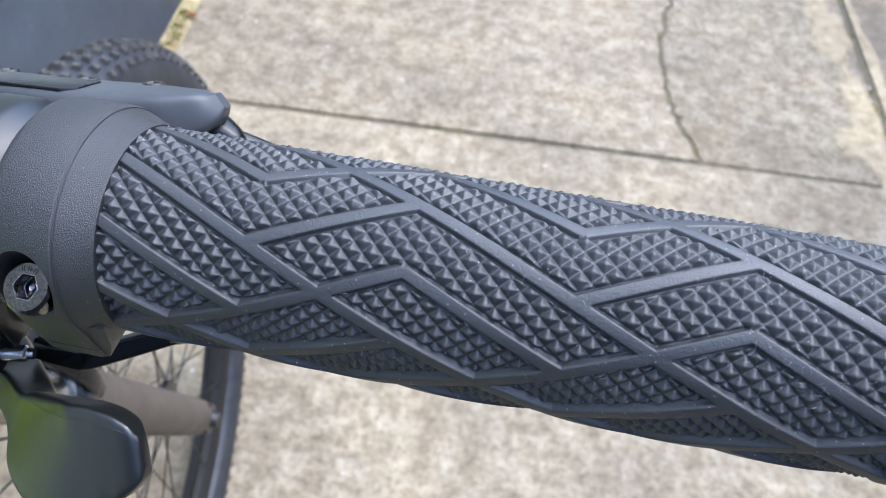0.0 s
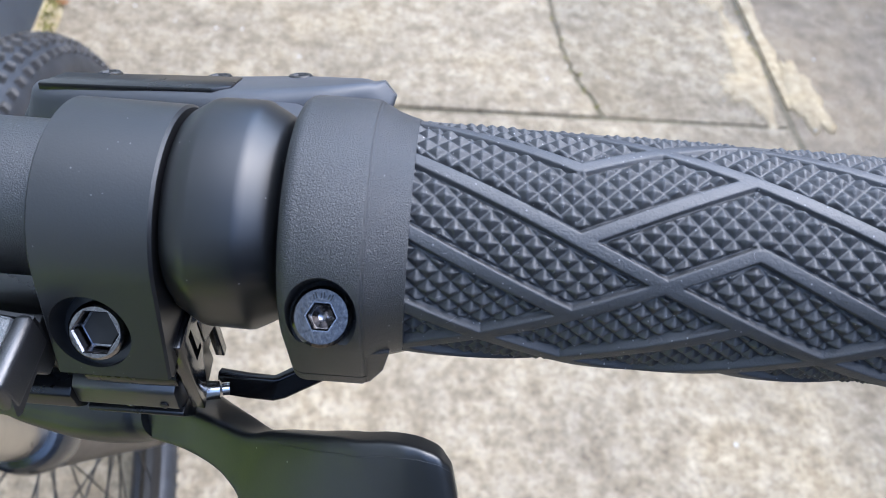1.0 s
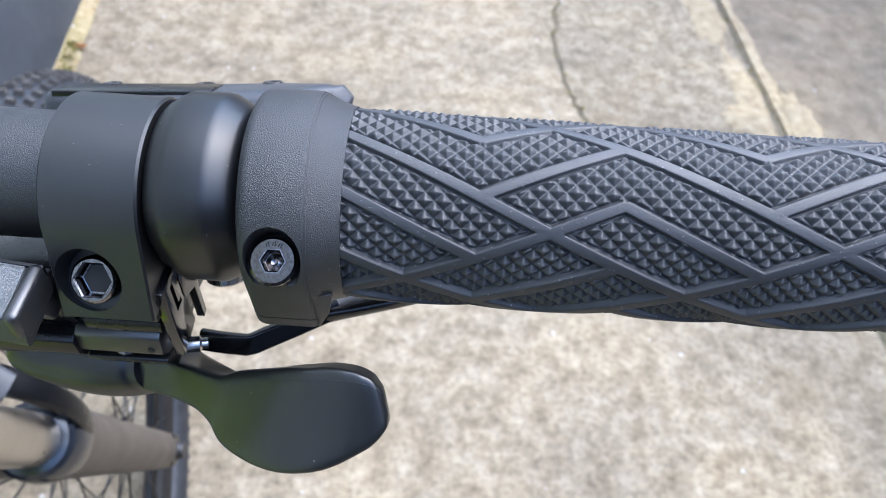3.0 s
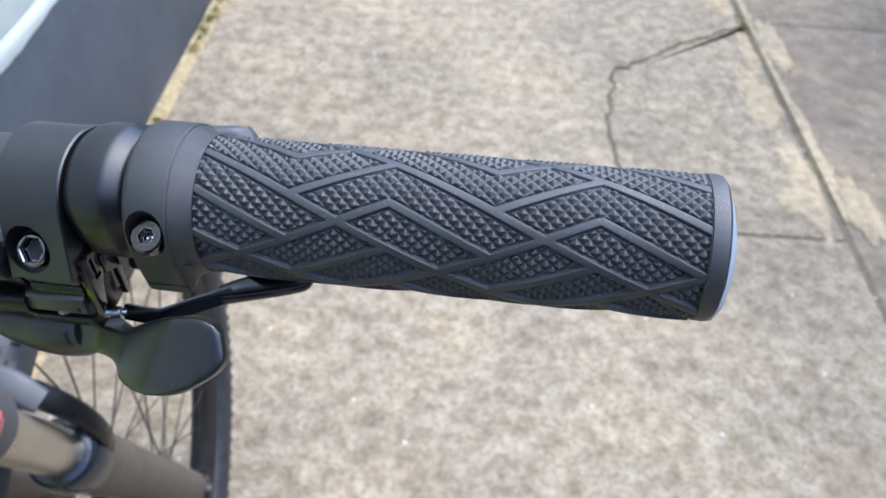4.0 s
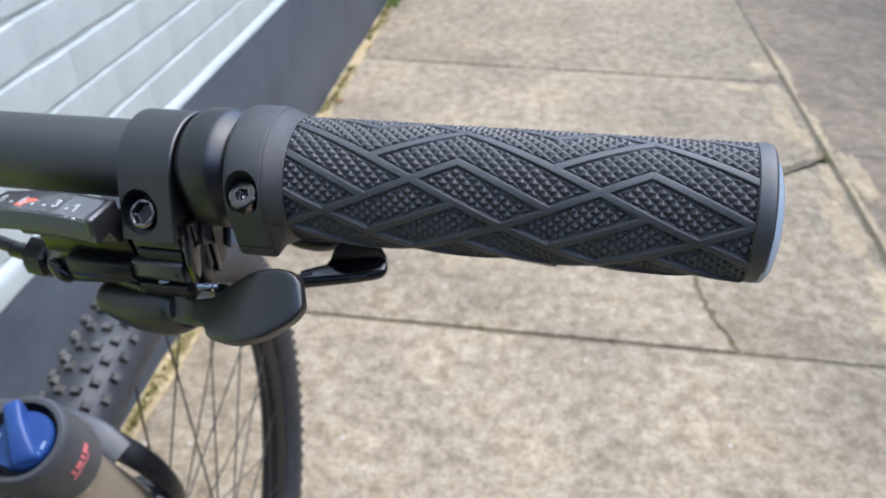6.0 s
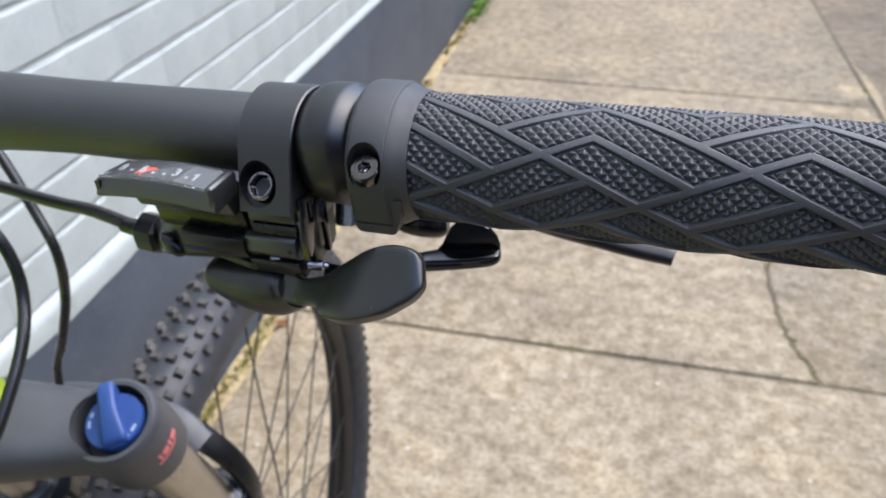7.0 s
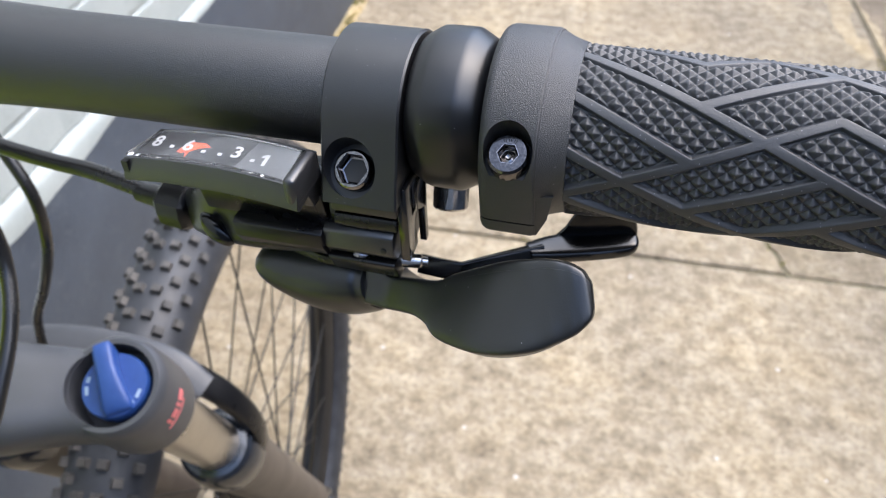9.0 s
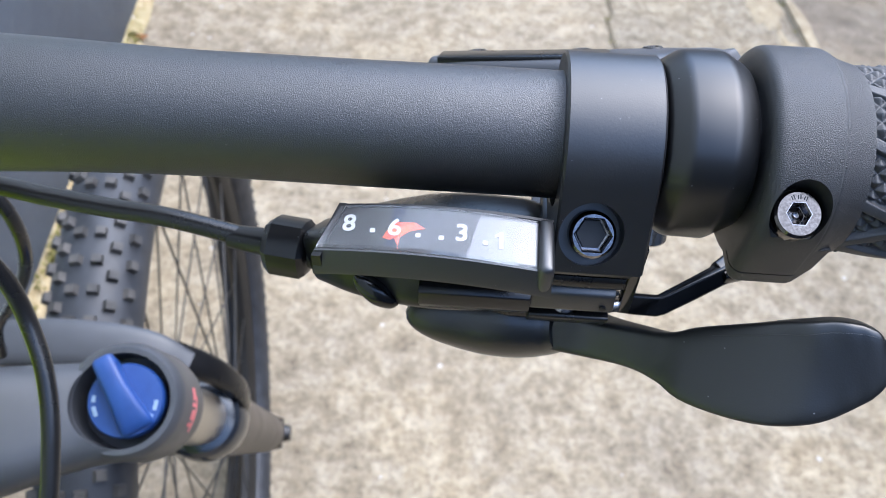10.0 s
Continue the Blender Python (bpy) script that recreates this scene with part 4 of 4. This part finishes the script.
for text, s, y in (("8", -69.3, -20.2), ("6", -61.4, -21.2), ("3", -50.0, -21.8), ("1", -43.4, -22.6)):
    numeral(text, s, y, 4.7)
for s, y in ((-65.1, -21.7), (-57.3, -22.6), (-53.4, -22.9), (-46.0, -23.3)):
    at = on_dial(s, y, 0.10)
    bar_part("numeral_dot", box(at - Vector((0.42, 0.42, 0.02)), at + Vector((0.42, 0.42, 0.12))), WHITE_INK, shifter)
pointer = [on_dial(s, y, 0.12) for s, y in ((-64.0, -25.2), (-60.5, -25.5), (-60.3, -23.0), (-58.8, -21.8), (-56.2, -21.2), (-58.0, -20.0), (-61.4, -20.0), (-62.8, -22.0))]
bm = bmesh.new()
bm.faces.new([bm.verts.new(p) for p in pointer])
bmesh.ops.solidify(bm, geom=bm.faces[:], thickness=0.06)
bar_part("gear_pointer", bm, ORANGE, shifter, "orange gear pointer")

bar_part("shifter_body", join(
    blade(eased([((-82, 5, -40), 6.0, 5.5, (0, 0.3, 1)), ((-70, 0, -33), 8.5, 8.5, (0, 0.3, 1)), ((-55, -5, -26), 10.0, 9.5, (0, 0.3, 1)), ((-40, -6, -24), 9.5, 9.0, (0, 0.3, 1)), ((-35, -6, -24), 8.5, 8.5, (0, 0.3, 1))]), 24, 4.5),
    prism([(-17.2, -13.0), (-10.0, -13.0), (-10.0, -22.5), (-15.0, -22.5)], -66.0, -35.6, 0.5)), PLASTIC, shifter, "black shifter body under the display")
bar_part("body_ledge", prism([(-18.4, -22.6), (-17.2, -21.8), (-11.0, -21.8), (-11.0, -29.6), (-16.4, -29.4), (-18.2, -26.4)], -58.0, -36.4, 0.25), PLASTIC, shifter, "stepped ledge of the shifter body")
bar_part("cover_cap", blade(eased([((-71.8, -10.4, -28.9), 0.7, 0.7, (0.4, 0, 1)), ((-70.2, -11.2, -29.9), 2.0, 1.8, (0.4, 0, 1)), ((-67, -12.4, -31.6), 2.7, 2.3, (0.4, 0, 1)), ((-64, -12.8, -33.3), 1.9, 1.7, (0.4, 0, 1)), ((-62.8, -12.8, -33.9), 0.6, 0.6, (0.4, 0, 1))]), 18, 2.2), LACQUER, shifter, "rounded gloss black cap")
HEX_WAY = Vector((-1.0, 0.13, 0.0)).normalized()
hexring = lambda s, r, wave: [(s, -(r + (0.55 if wave and k % 4 == 0 else 0)) * math.sin(2 * math.pi * k / 24), (r + (0.55 if wave and k % 4 == 0 else 0)) * math.cos(2 * math.pi * k / 24)) for k in range(24)]
hexbm = loft([hexring(-3.0, 4.0, 0), hexring(0.0, 4.2, 0), hexring(0.6, 5.4, 1), hexring(1.8, 6.4, 1), hexring(9.0, 6.4, 1), hexring(10.6, 5.2, 1), hexring(11.0, 3.6, 0), hexring(12.0, 3.2, 0), hexring(20.0, 2.7, 0)])
bar_part("barrel_adjuster", turned(hexbm, Matrix.Translation((-85, 5.2, -41.0)) @ HEX_WAY.to_track_quat("X", "Z").to_matrix().to_4x4()), PLASTIC, shifter, "ridged black barrel adjuster", 25)
cover = [((-60.5, -4.8, -42.4), 2.6, 3.6, (0, 0.55, -1)), ((-57, -5.5, -43.8), 6.2, 6.6, (0, 0.55, -1)), ((-47, -5.2, -45.8), 9.5, 8.6, (0, 0.55, -1)), ((-38, -6.2, -45.6), 10.2, 8.6, (0, 0.55, -1)), ((-31, -7.6, -43.8), 8.4, 7.4, (0, 0.55, -1)), ((-27.6, -8.8, -42.4), 6.6, 6.2, (0, 0.55, -1))]
bar_part("pivot_cover", blade(eased(cover), 28, 2.3), LEVER, shifter, "rounded black pivot cover")
ACROSS = (0.35, 0.56, 0.75)
thumb = [((-28, -8.5, -42.4), 5.4, 5.4, (0.1, 0.5, 0.85)), ((-21, -12.0, -41.4), 4.2, 4.4, (0.15, 0.5, 0.85)), ((-13, -17.5, -36.6), 4.1, 3.8, (0.25, 0.52, 0.82)), ((-8, -21.8, -33.2), 5.0, 3.4, (0.3, 0.54, 0.79)), ((-4, -25.2, -30.2), 7.1, 3.2, ACROSS), ((4, -29.5, -24.5), 8.7, 2.9, ACROSS), ((10.5, -31.0, -20.7), 8.9, 2.7, ACROSS), ((16.0, -30.7, -18.1), 8.0, 2.6, ACROSS), ((19.6, -30.4, -16.9), 6.9, 2.5, ACROSS), ((21.7, -30.2, -16.3), 5.7, 2.3, ACROSS), ((23.0, -30.08, -15.95), 4.5, 1.9, ACROSS), ((23.7, -30.0, -15.75), 3.2, 1.3, ACROSS), ((24.0, -29.97, -15.67), 2.2, 0.7, ACROSS)]
bar_part("thumb_lever", blade(eased(thumb), 72, 6.5), LEVER, shifter, "broad satin black thumb lever")
seam = []
for (c, w, th, across), far in zip(eased(thumb)[22:], eased(thumb)[23:]):
    d = (far[0] - c).normalized()
    u = (across - d * across.dot(d)).normalized()
    seam.append(c + u * w * 0.76 + d.cross(u) * (th * 0.972 + 0.01))
bar_part("moulding_seam", sweep(seam, 0.03, 6), COLLAR, shifter, "fine parting line")
UP = (0.0, -0.15, 1.0)
FACE = (0.0, 0.5, 0.87)
release = [((6, 2.6, -36.6), 2.1, 2.4, UP), ((11, 5.6, -36.8), 1.9, 3.4, UP), ((20, 9.2, -36.6), 1.8, 4.0, UP), ((26.6, 11.2, -36.2), 1.8, 3.8, UP), ((29.2, 12.0, -36.0), 1.6, 3.0, UP), ((30.3, 12.3, -36.0), 1.1, 2.0, UP), ((30.7, 12.4, -36.0), 0.5, 0.9, UP)]
strap = [((-18.3, -6.2, -36.9), 2.2, 1.0, FACE), ((-13.0, -6.7, -36.9), 2.2, 1.0, FACE), ((-8.4, -6.9, -36.8), 2.2, 1.0, FACE), ((-7.2, -6.5, -36.8), 2.2, 1.0, FACE), ((0.5, -1.6, -36.6), 2.2, 1.3, FACE), ((9.0, 4.2, -36.7), 2.0, 1.8, FACE)]
ear = prism([(9.0, -37.4), (11.0, -35.8), (13.2, -33.2), (14.8, -29.8), (16.4, -26.8), (18.6, -25.1), (21.5, -24.6), (24.5, -25.3), (27.4, -27.4), (29.4, -30.4), (30.2, -34.0), (29.8, -37.4)], -0.9, 0.9, 0.45, axis=1)
for v in ear.verts:
    # the paddle follows the lever's bend and leans back
    v.co.y += float(np.interp(v.co.x, (6, 11.5, 16.5, 22, 26, 30), (6.4, 9.4, 11.4, 12.8, 13.6, 13.8))) - 0.16 * (v.co.z + 35.0)
bar_part("release_lever", join(blade(eased(release), 20, 4.0), blade(strap, 32, 7.0), ear), LACQUER, shifter, "gloss black release lever with a raised edge")

# cables
def to_world(p):
    return BAR @ Vector(p)


def cable(name, points, r, label):
    return under(part(name, sweep(smooth_path(points, 10), r, 14), CABLE, None, label))


cable("gear_cable", [to_world((-99, 7.2, -41)), (-0.115, 0.145, 0.9785), (-0.130, 0.149, 0.977), (-0.145, 0.153, 0.976), (-0.162, 0.158, 0.975), (-0.19, 0.165, 0.972), (-0.225, 0.16, 0.955), (-0.262, 0.12, 0.92)], 0.0024, "black gear cable housing")
cable("brake_hose", [(-0.31, 0.14, 0.945), (-0.25, 0.158, 0.968), (-0.212, 0.158, 0.974), (-0.188, 0.158, 0.967), (-0.175, 0.158, 0.953), (-0.1685, 0.156, 0.939), (-0.165, 0.151, 0.926), (-0.160, 0.139, 0.915), (-0.158, 0.124, 0.903), (-0.160, 0.105, 0.886), (-0.172, 0.080, 0.862), (-0.20, 0.05, 0.835)], 0.0026, "black brake hose looping past the head tube")
cable("rear_hose", [(-0.235, 0.222, 0.985), (-0.214, 0.214, 0.955), (-0.200, 0.208, 0.932), (-0.190, 0.203, 0.912), (-0.194, 0.204, 0.885), (-0.215, 0.215, 0.845), (-0.235, 0.225, 0.812), (-0.247, 0.232, 0.778)], 0.0025, "black hose running down behind the fork crown")

# ---- frame, fork and wheel ----
STEER = Vector((0.0, 0.40, -0.917)).normalized()
CENTRE = Vector((-0.237, 0.166, 0.827))
frame_tube = under(part("frame", sweep([CENTRE - STEER * d for d in (0.000, 0.003, 0.008, 0.10, 0.15, 0.154)], [0.018, 0.0215, 0.0230, 0.0230, 0.0240, 0.022], 40), LIME, None, "lime yellow head tube and frame"))
part("top_tube", sweep([CENTRE - STEER * 0.125, Vector((-0.23, -0.12, 0.90)), Vector((-0.23, -0.50, 0.84))], [0.020, 0.021, 0.019], 28), LIME, frame_tube)
part("down_tube", sweep([CENTRE - STEER * 0.055, Vector((-0.23, -0.08, 0.70)), Vector((-0.23, -0.48, 0.36))], [0.024, 0.027, 0.026], 28), LIME, frame_tube)
part("headset", sweep([CENTRE - STEER * d for d in (-0.014, -0.012, 0.000, 0.002)], [0.018, 0.0210, 0.0210, 0.017], 40), PLASTIC, frame_tube)
part("stem", join(sweep([CENTRE - STEER * d for d in (0.155, 0.158, 0.196, 0.2)], [0.018, 0.02, 0.02, 0.017], 32), sweep([CENTRE - STEER * 0.178, to_world((-236, 7, -7))], [0.017, 0.017], 28)), ANODISED, frame_tube)

LEG = Vector((-0.014, 0.427, -0.904)).normalized()
KNOB = Vector((-0.1675, 0.1820, 0.8235))
KNOB_L = Vector((-0.3062, 0.1740, 0.8205))


def crown_section(c, w, h):
    return (c, w, h, (0, 0.93, 0.36))


SOCKETS = lambda: [sweep([k + LEG * d for d in (-0.05, 0.012)], [0.0194, 0.0194], 40) for k in (KNOB, KNOB_L)]
crown_bm = join(
    carved(blade(eased([crown_section((-0.162, 0.182, 0.814), 0.019, 0.016), crown_section((-0.188, 0.179, 0.816), 0.0215, 0.016), crown_section((-0.237, 0.166, 0.820), 0.027, 0.018), crown_section((-0.286, 0.173, 0.813), 0.0215, 0.016), crown_section((-0.312, 0.174, 0.811), 0.019, 0.016)]), 28, 3.2), *SOCKETS()),
    *[carved(sweep([k + LEG * d for d in (-0.006, -0.004, 0.0, 0.03, 0.038, 0.040)], [0.0215, 0.0232, 0.0240, 0.0245, 0.0238, 0.020], 48), sweep([k + LEG * d for d in (-0.03, 0.012)], [0.0192, 0.0192], 40)) for k in (KNOB, KNOB_L)])
fork = under(part("fork", crown_bm, FORK_GREY, None, "dark grey suspension fork with a blue lockout knob"))
for k, right in ((KNOB, True), (KNOB_L, False)):
    part("stanchion", sweep([k + LEG * d for d in (0.03, 0.28)], 0.016, 40), STANCHION, fork, "bare metal fork stanchion")
    part("seal", sweep([k + LEG * d for d in (0.150, 0.151, 0.154, 0.158, 0.163, 0.172, 0.184)], [0.0168, 0.0205, 0.0232, 0.0222, 0.0246, 0.0256, 0.0250], 40), SEAL, fork, "glossy black fork seal")
    part("lower_leg", sweep([k + LEG * d for d in (0.178, 0.180, 0.195, 0.32, 0.47, 0.500, 0.510)], [0.022, 0.0240, 0.0238, 0.0210, 0.0190, 0.0182, 0.0150], 40), FORK_BROWN, fork, "matt brown-grey lower fork leg")
    part("dropout", sweep([k + LEG * 0.492 + Vector((0.004, 0.0, 0.0)), k + LEG * 0.492 + Vector((0.016 if right else -0.016, 0.0, 0.0))], [0.018, 0.015], 20), PLASTIC, fork)
    part("axle_nut", sweep([k + LEG * 0.492 + Vector((0.014 if right else -0.014, 0.0, 0.0)), k + LEG * 0.492 + Vector((0.024 if right else -0.024, 0.0, 0.0))], [0.010, 0.0075], 20), RIM, fork, "dark axle end")
arch_half = ((-0.004, 0.252, 0.736, 0.0080, 0.0045), (-0.026, 0.255, 0.748, 0.011, 0.005))
arch = [(Vector((-0.165 + x, y, z)), w, h, (0.0, 0.9, 0.4)) for x, y, z, w, h in arch_half] + [(Vector((-0.237, 0.256, 0.752)), 0.013, 0.0062, (0.0, 0.9, 0.4))] + [(Vector((-0.309 - x, y, z)), w, h, (0.0, 0.9, 0.4)) for x, y, z, w, h in arch_half[::-1]]
part("fork_arch", blade(eased(arch), 20, 3.0), FORK_GREY, fork, "dark grey fork brace over the tyre")
# the brace's legs take a black material in place of a darker reflection
for side_x, sign in ((-0.165, 1), (-0.309, -1)):
    strap = [(Vector((side_x + sign * x, y, z)), w, h, (0.0, 0.9, 0.4)) for x, y, z, w, h in ((-0.012, 0.2560, 0.740, 0.0085, 0.0048), (0.002, 0.2590, 0.724, 0.0080, 0.0048), (0.012, 0.2620, 0.705, 0.0074, 0.0048), (0.0165, 0.2640, 0.686, 0.0070, 0.0048), (0.0165, 0.266, 0.666, 0.0060, 0.0044))]
    part("arch_leg", blade(eased(strap), 16, 3.4), PLASTIC, fork, "leg of the fork brace, coloured black for its dark reflection")

# lockout knob: a disc with a raised finger bar
KN = axis_to(KNOB - LEG * 0.002 + Vector((0.0015, 0, 0)), -LEG) @ Matrix.Rotation(radians(28), 4, "Z") @ Matrix.Scale(0.95, 4)
disc = loft([[(r * math.cos(2 * math.pi * i / 48), r * math.sin(2 * math.pi * i / 48), z) for i in range(48)] for r, z in ((0.0150, -0.006), (0.0158, -0.004), (0.0158, 0.003), (0.0152, 0.0042), (0.006, 0.0046))])
knob = part("lockout_knob", turned(disc, KN), BLUE, fork, "blue plastic lockout knob")
fin = blade(eased([((0.0, -0.0140, 0.003), 0.0086, 0.0032, (1, 0, 0)), ((0.0, -0.010, 0.005), 0.0082, 0.0048, (1, 0, 0)), ((0.0, 0.004, 0.0075), 0.0062, 0.0060, (1, 0, 0)), ((0.0, 0.017, 0.008), 0.0058, 0.0060, (1, 0, 0)), ((0.0, 0.0205, 0.0075), 0.0050, 0.0050, (1, 0, 0))]), 24, 4.4)
part("finger_bar", turned(fin, KN @ Matrix.Diagonal((0.82, 0.92, 0.92, 1.0))), BLUE, knob)
for a in (-38, 172):
    for i, (w, rr) in enumerate(((0.0042, 0.0128), (0.0028, 0.0128))):
        m = KN @ Matrix.Rotation(radians(a + (0 if i == 0 else -24)), 4, "Z") @ Matrix.Translation((rr, 0, 0.00435))
        part("knob_mark", turned(box((-0.0008, -w / 2, 0), (0.0008, w / 2, 0.0003)), m), GREY_INK, knob)
# red mark on the crown's side
e1 = (Vector((1, 0, 0)) - LEG * LEG.x).normalized()
e2 = LEG.cross(e1)
marks_bm = bmesh.new()
for a0, a1, d0, d1 in ((-38, -26, 0.010, 0.0145), (-23, -19, 0.0095, 0.0145), (-16, -6, 0.010, 0.0145), (-3, 1, 0.0095, 0.0145), (-30, 6, 0.0162, 0.0170)):
    rows = [[KNOB + LEG * (d + 0.003) + 0.0247 * (math.cos(radians(a + 22)) * e1 + math.sin(radians(a + 22)) * e2) for a in np.linspace(a0, a1, 6)] for d in (d0, d1)]
    marks_bm = join(marks_bm, loft(rows, caps=False, closed=False))
bmesh.ops.solidify(marks_bm, geom=marks_bm.faces[:], thickness=0.0003)
part("red_mark", marks_bm, RED_INK, fork, "red printed mark on the fork crown")

# front wheel
AXLE = Vector((-0.2416, 0.4031, 0.3687))
WHEEL = Matrix.Translation(AXLE) @ Matrix.Rotation(radians(3.25), 4, "Z") @ Matrix.Rotation(radians(-1.23), 4, "Y")


def ring_about(profile, n):
    """Turns (x, r) about the wheel's axle."""
    return turned(loft([[(x, r * math.sin(2 * math.pi * i / n), r * math.cos(2 * math.pi * i / n)) for x, r in profile] for i in range(n)] + [[(x, 0, r) for x, r in profile]], caps=False), WHEEL)


tyre_profile = [(0.0290 * math.cos(radians(a)), 0.3356 + 0.0285 * math.sin(radians(a))) for a in range(-60, 241, 15)]
wheel = under(part("front_wheel", ring_about(tyre_profile, 128), TYRE, None, "mountain bike front wheel with a knobbly black tyre", 60))
knob_bm = bmesh.new()
for i in range(228):
    a0 = 2 * math.pi * i / 228
    rows = ((-12, 0.0034, 0.0040), (12, 0.0034, 0.0040), (-54, 0.0032, 0.0044), (54, 0.0032, 0.0044)) if i % 2 else ((-32, 0.0034, 0.0042), (32, 0.0034, 0.0042))
    for tilt, hw, hl in rows:
        up = Vector((math.sin(radians(tilt)), 0, math.cos(radians(tilt))))
        across = Vector((math.cos(radians(tilt)), 0, -math.sin(radians(tilt))))
        base = Vector((0.0288 * up.x, 0, 0.3356 + 0.0285 * up.z))
        rot = Matrix.Rotation(-a0, 3, "X")
        vs = []
        for h, k in ((-0.001, 1.12), (0.0040, 0.86)):
            for dx, dy in ((-1, -1), (1, -1), (1, 1), (-1, 1)):
                vs.append(knob_bm.verts.new(WHEEL @ (rot @ (base + up * h + across * dx * hw * k + Vector((0, dy * hl * k * 0.75, 0))))))
        for f in ((3, 2, 1, 0), (4, 5, 6, 7), (0, 1, 5, 4), (1, 2, 6, 5), (2, 3, 7, 6), (3, 0, 4, 7)):
            knob_bm.faces.new([vs[q] for q in f])
tagged(part("tread", knob_bm, TREAD, wheel, "blocky rubber tread knobs"), kind="stuff")
part("rim", ring_about([(-0.0135, 0.3205), (-0.0135, 0.3125), (-0.010, 0.3025), (-0.004, 0.2965), (0.004, 0.2965), (0.010, 0.3025), (0.0135, 0.3125), (0.0135, 0.3205)], 96), RIM, wheel, "black alloy rim")
part("hub", turned(revolve([(-0.05, 0.008), (-0.035, 0.010), (-0.034, 0.026), (-0.028, 0.027), (-0.022, 0.016), (0.022, 0.016), (0.028, 0.027), (0.034, 0.026), (0.035, 0.010), (0.05, 0.008)], 32), WHEEL), PLASTIC, wheel)
for i in range(32):
    a = 2 * math.pi * i / 32
    sx = 0.030 if i % 2 else -0.030
    b = a + (0.62 if i % 4 < 2 else -0.62)
    p0 = WHEEL @ Vector((sx, 0.024 * math.sin(b), 0.024 * math.cos(b)))
    p1 = WHEEL @ Vector((sx * 0.1, 0.2985 * math.sin(a), 0.2985 * math.cos(a)))
    part("spoke", sweep([p0, p1], 0.0010, 6), RIM, wheel)

# ---- bricks, last ----
def brick_mesh(length, seed):
    random.seed(seed)
    rows = []
    for i in range(7):
        lo, hi = random.uniform(-0.0012, 0.0006), 0.0668 + random.uniform(-0.0010, 0.0012)
        x = 0.012 + random.uniform(-0.0006, 0.0006)
        end = 0.0008 if i in (0, 6) else 0.0
        y = length * i / 6
        rows.append([(-0.012, y, lo), (x - 0.0012 - end, y, lo), (x - 0.0004 - end, y, lo + 0.0008), (x - end, y, lo + 0.0022), (x - end, y, hi - 0.0042), (x - 0.0010 - end, y, hi - 0.0016), (x - 0.0032 - end, y, hi), (-0.012, y, hi)])
    bm = loft(rows)
    me = bpy.data.meshes.new("brick")
    bm.to_mesh(me)
    bm.free()
    me.materials.append(WHITE_BRICK)
    return me


brick_data = [brick_mesh(0.2258, k) for k in range(5)]
random.seed(11)
rest = bmesh.new()
for row in range(32):
    z = 0.476 + 0.075 * row
    for c in range(44):
        y = -1.2 + 0.225 * c + (0.1125 if row % 2 else 0.0)
        at = (-0.6665 + random.uniform(-0.0003, 0.0003), y, z + random.uniform(-0.0012, 0.0012))
        if row < 8 and 0.1 < y < 6.0:
            ob = new("brick", brick_data[(row * 7 + c * 3) % 5])
            ob.matrix_world = pose(*at, 0, random.uniform(-0.3, 0.3), 0)
            ob.parent = wall
        elif row < 31:
            start = len(rest.verts)
            rest.from_mesh(brick_data[(row + c) % 5])
            rest.verts.ensure_lookup_table()
            for v in rest.verts[start:]:
                v.co += Vector(at)
part("upper_bricks", rest, WHITE_BRICK, wall, "more white painted bricks")
tagged(wall.children[-1], kind="stuff")
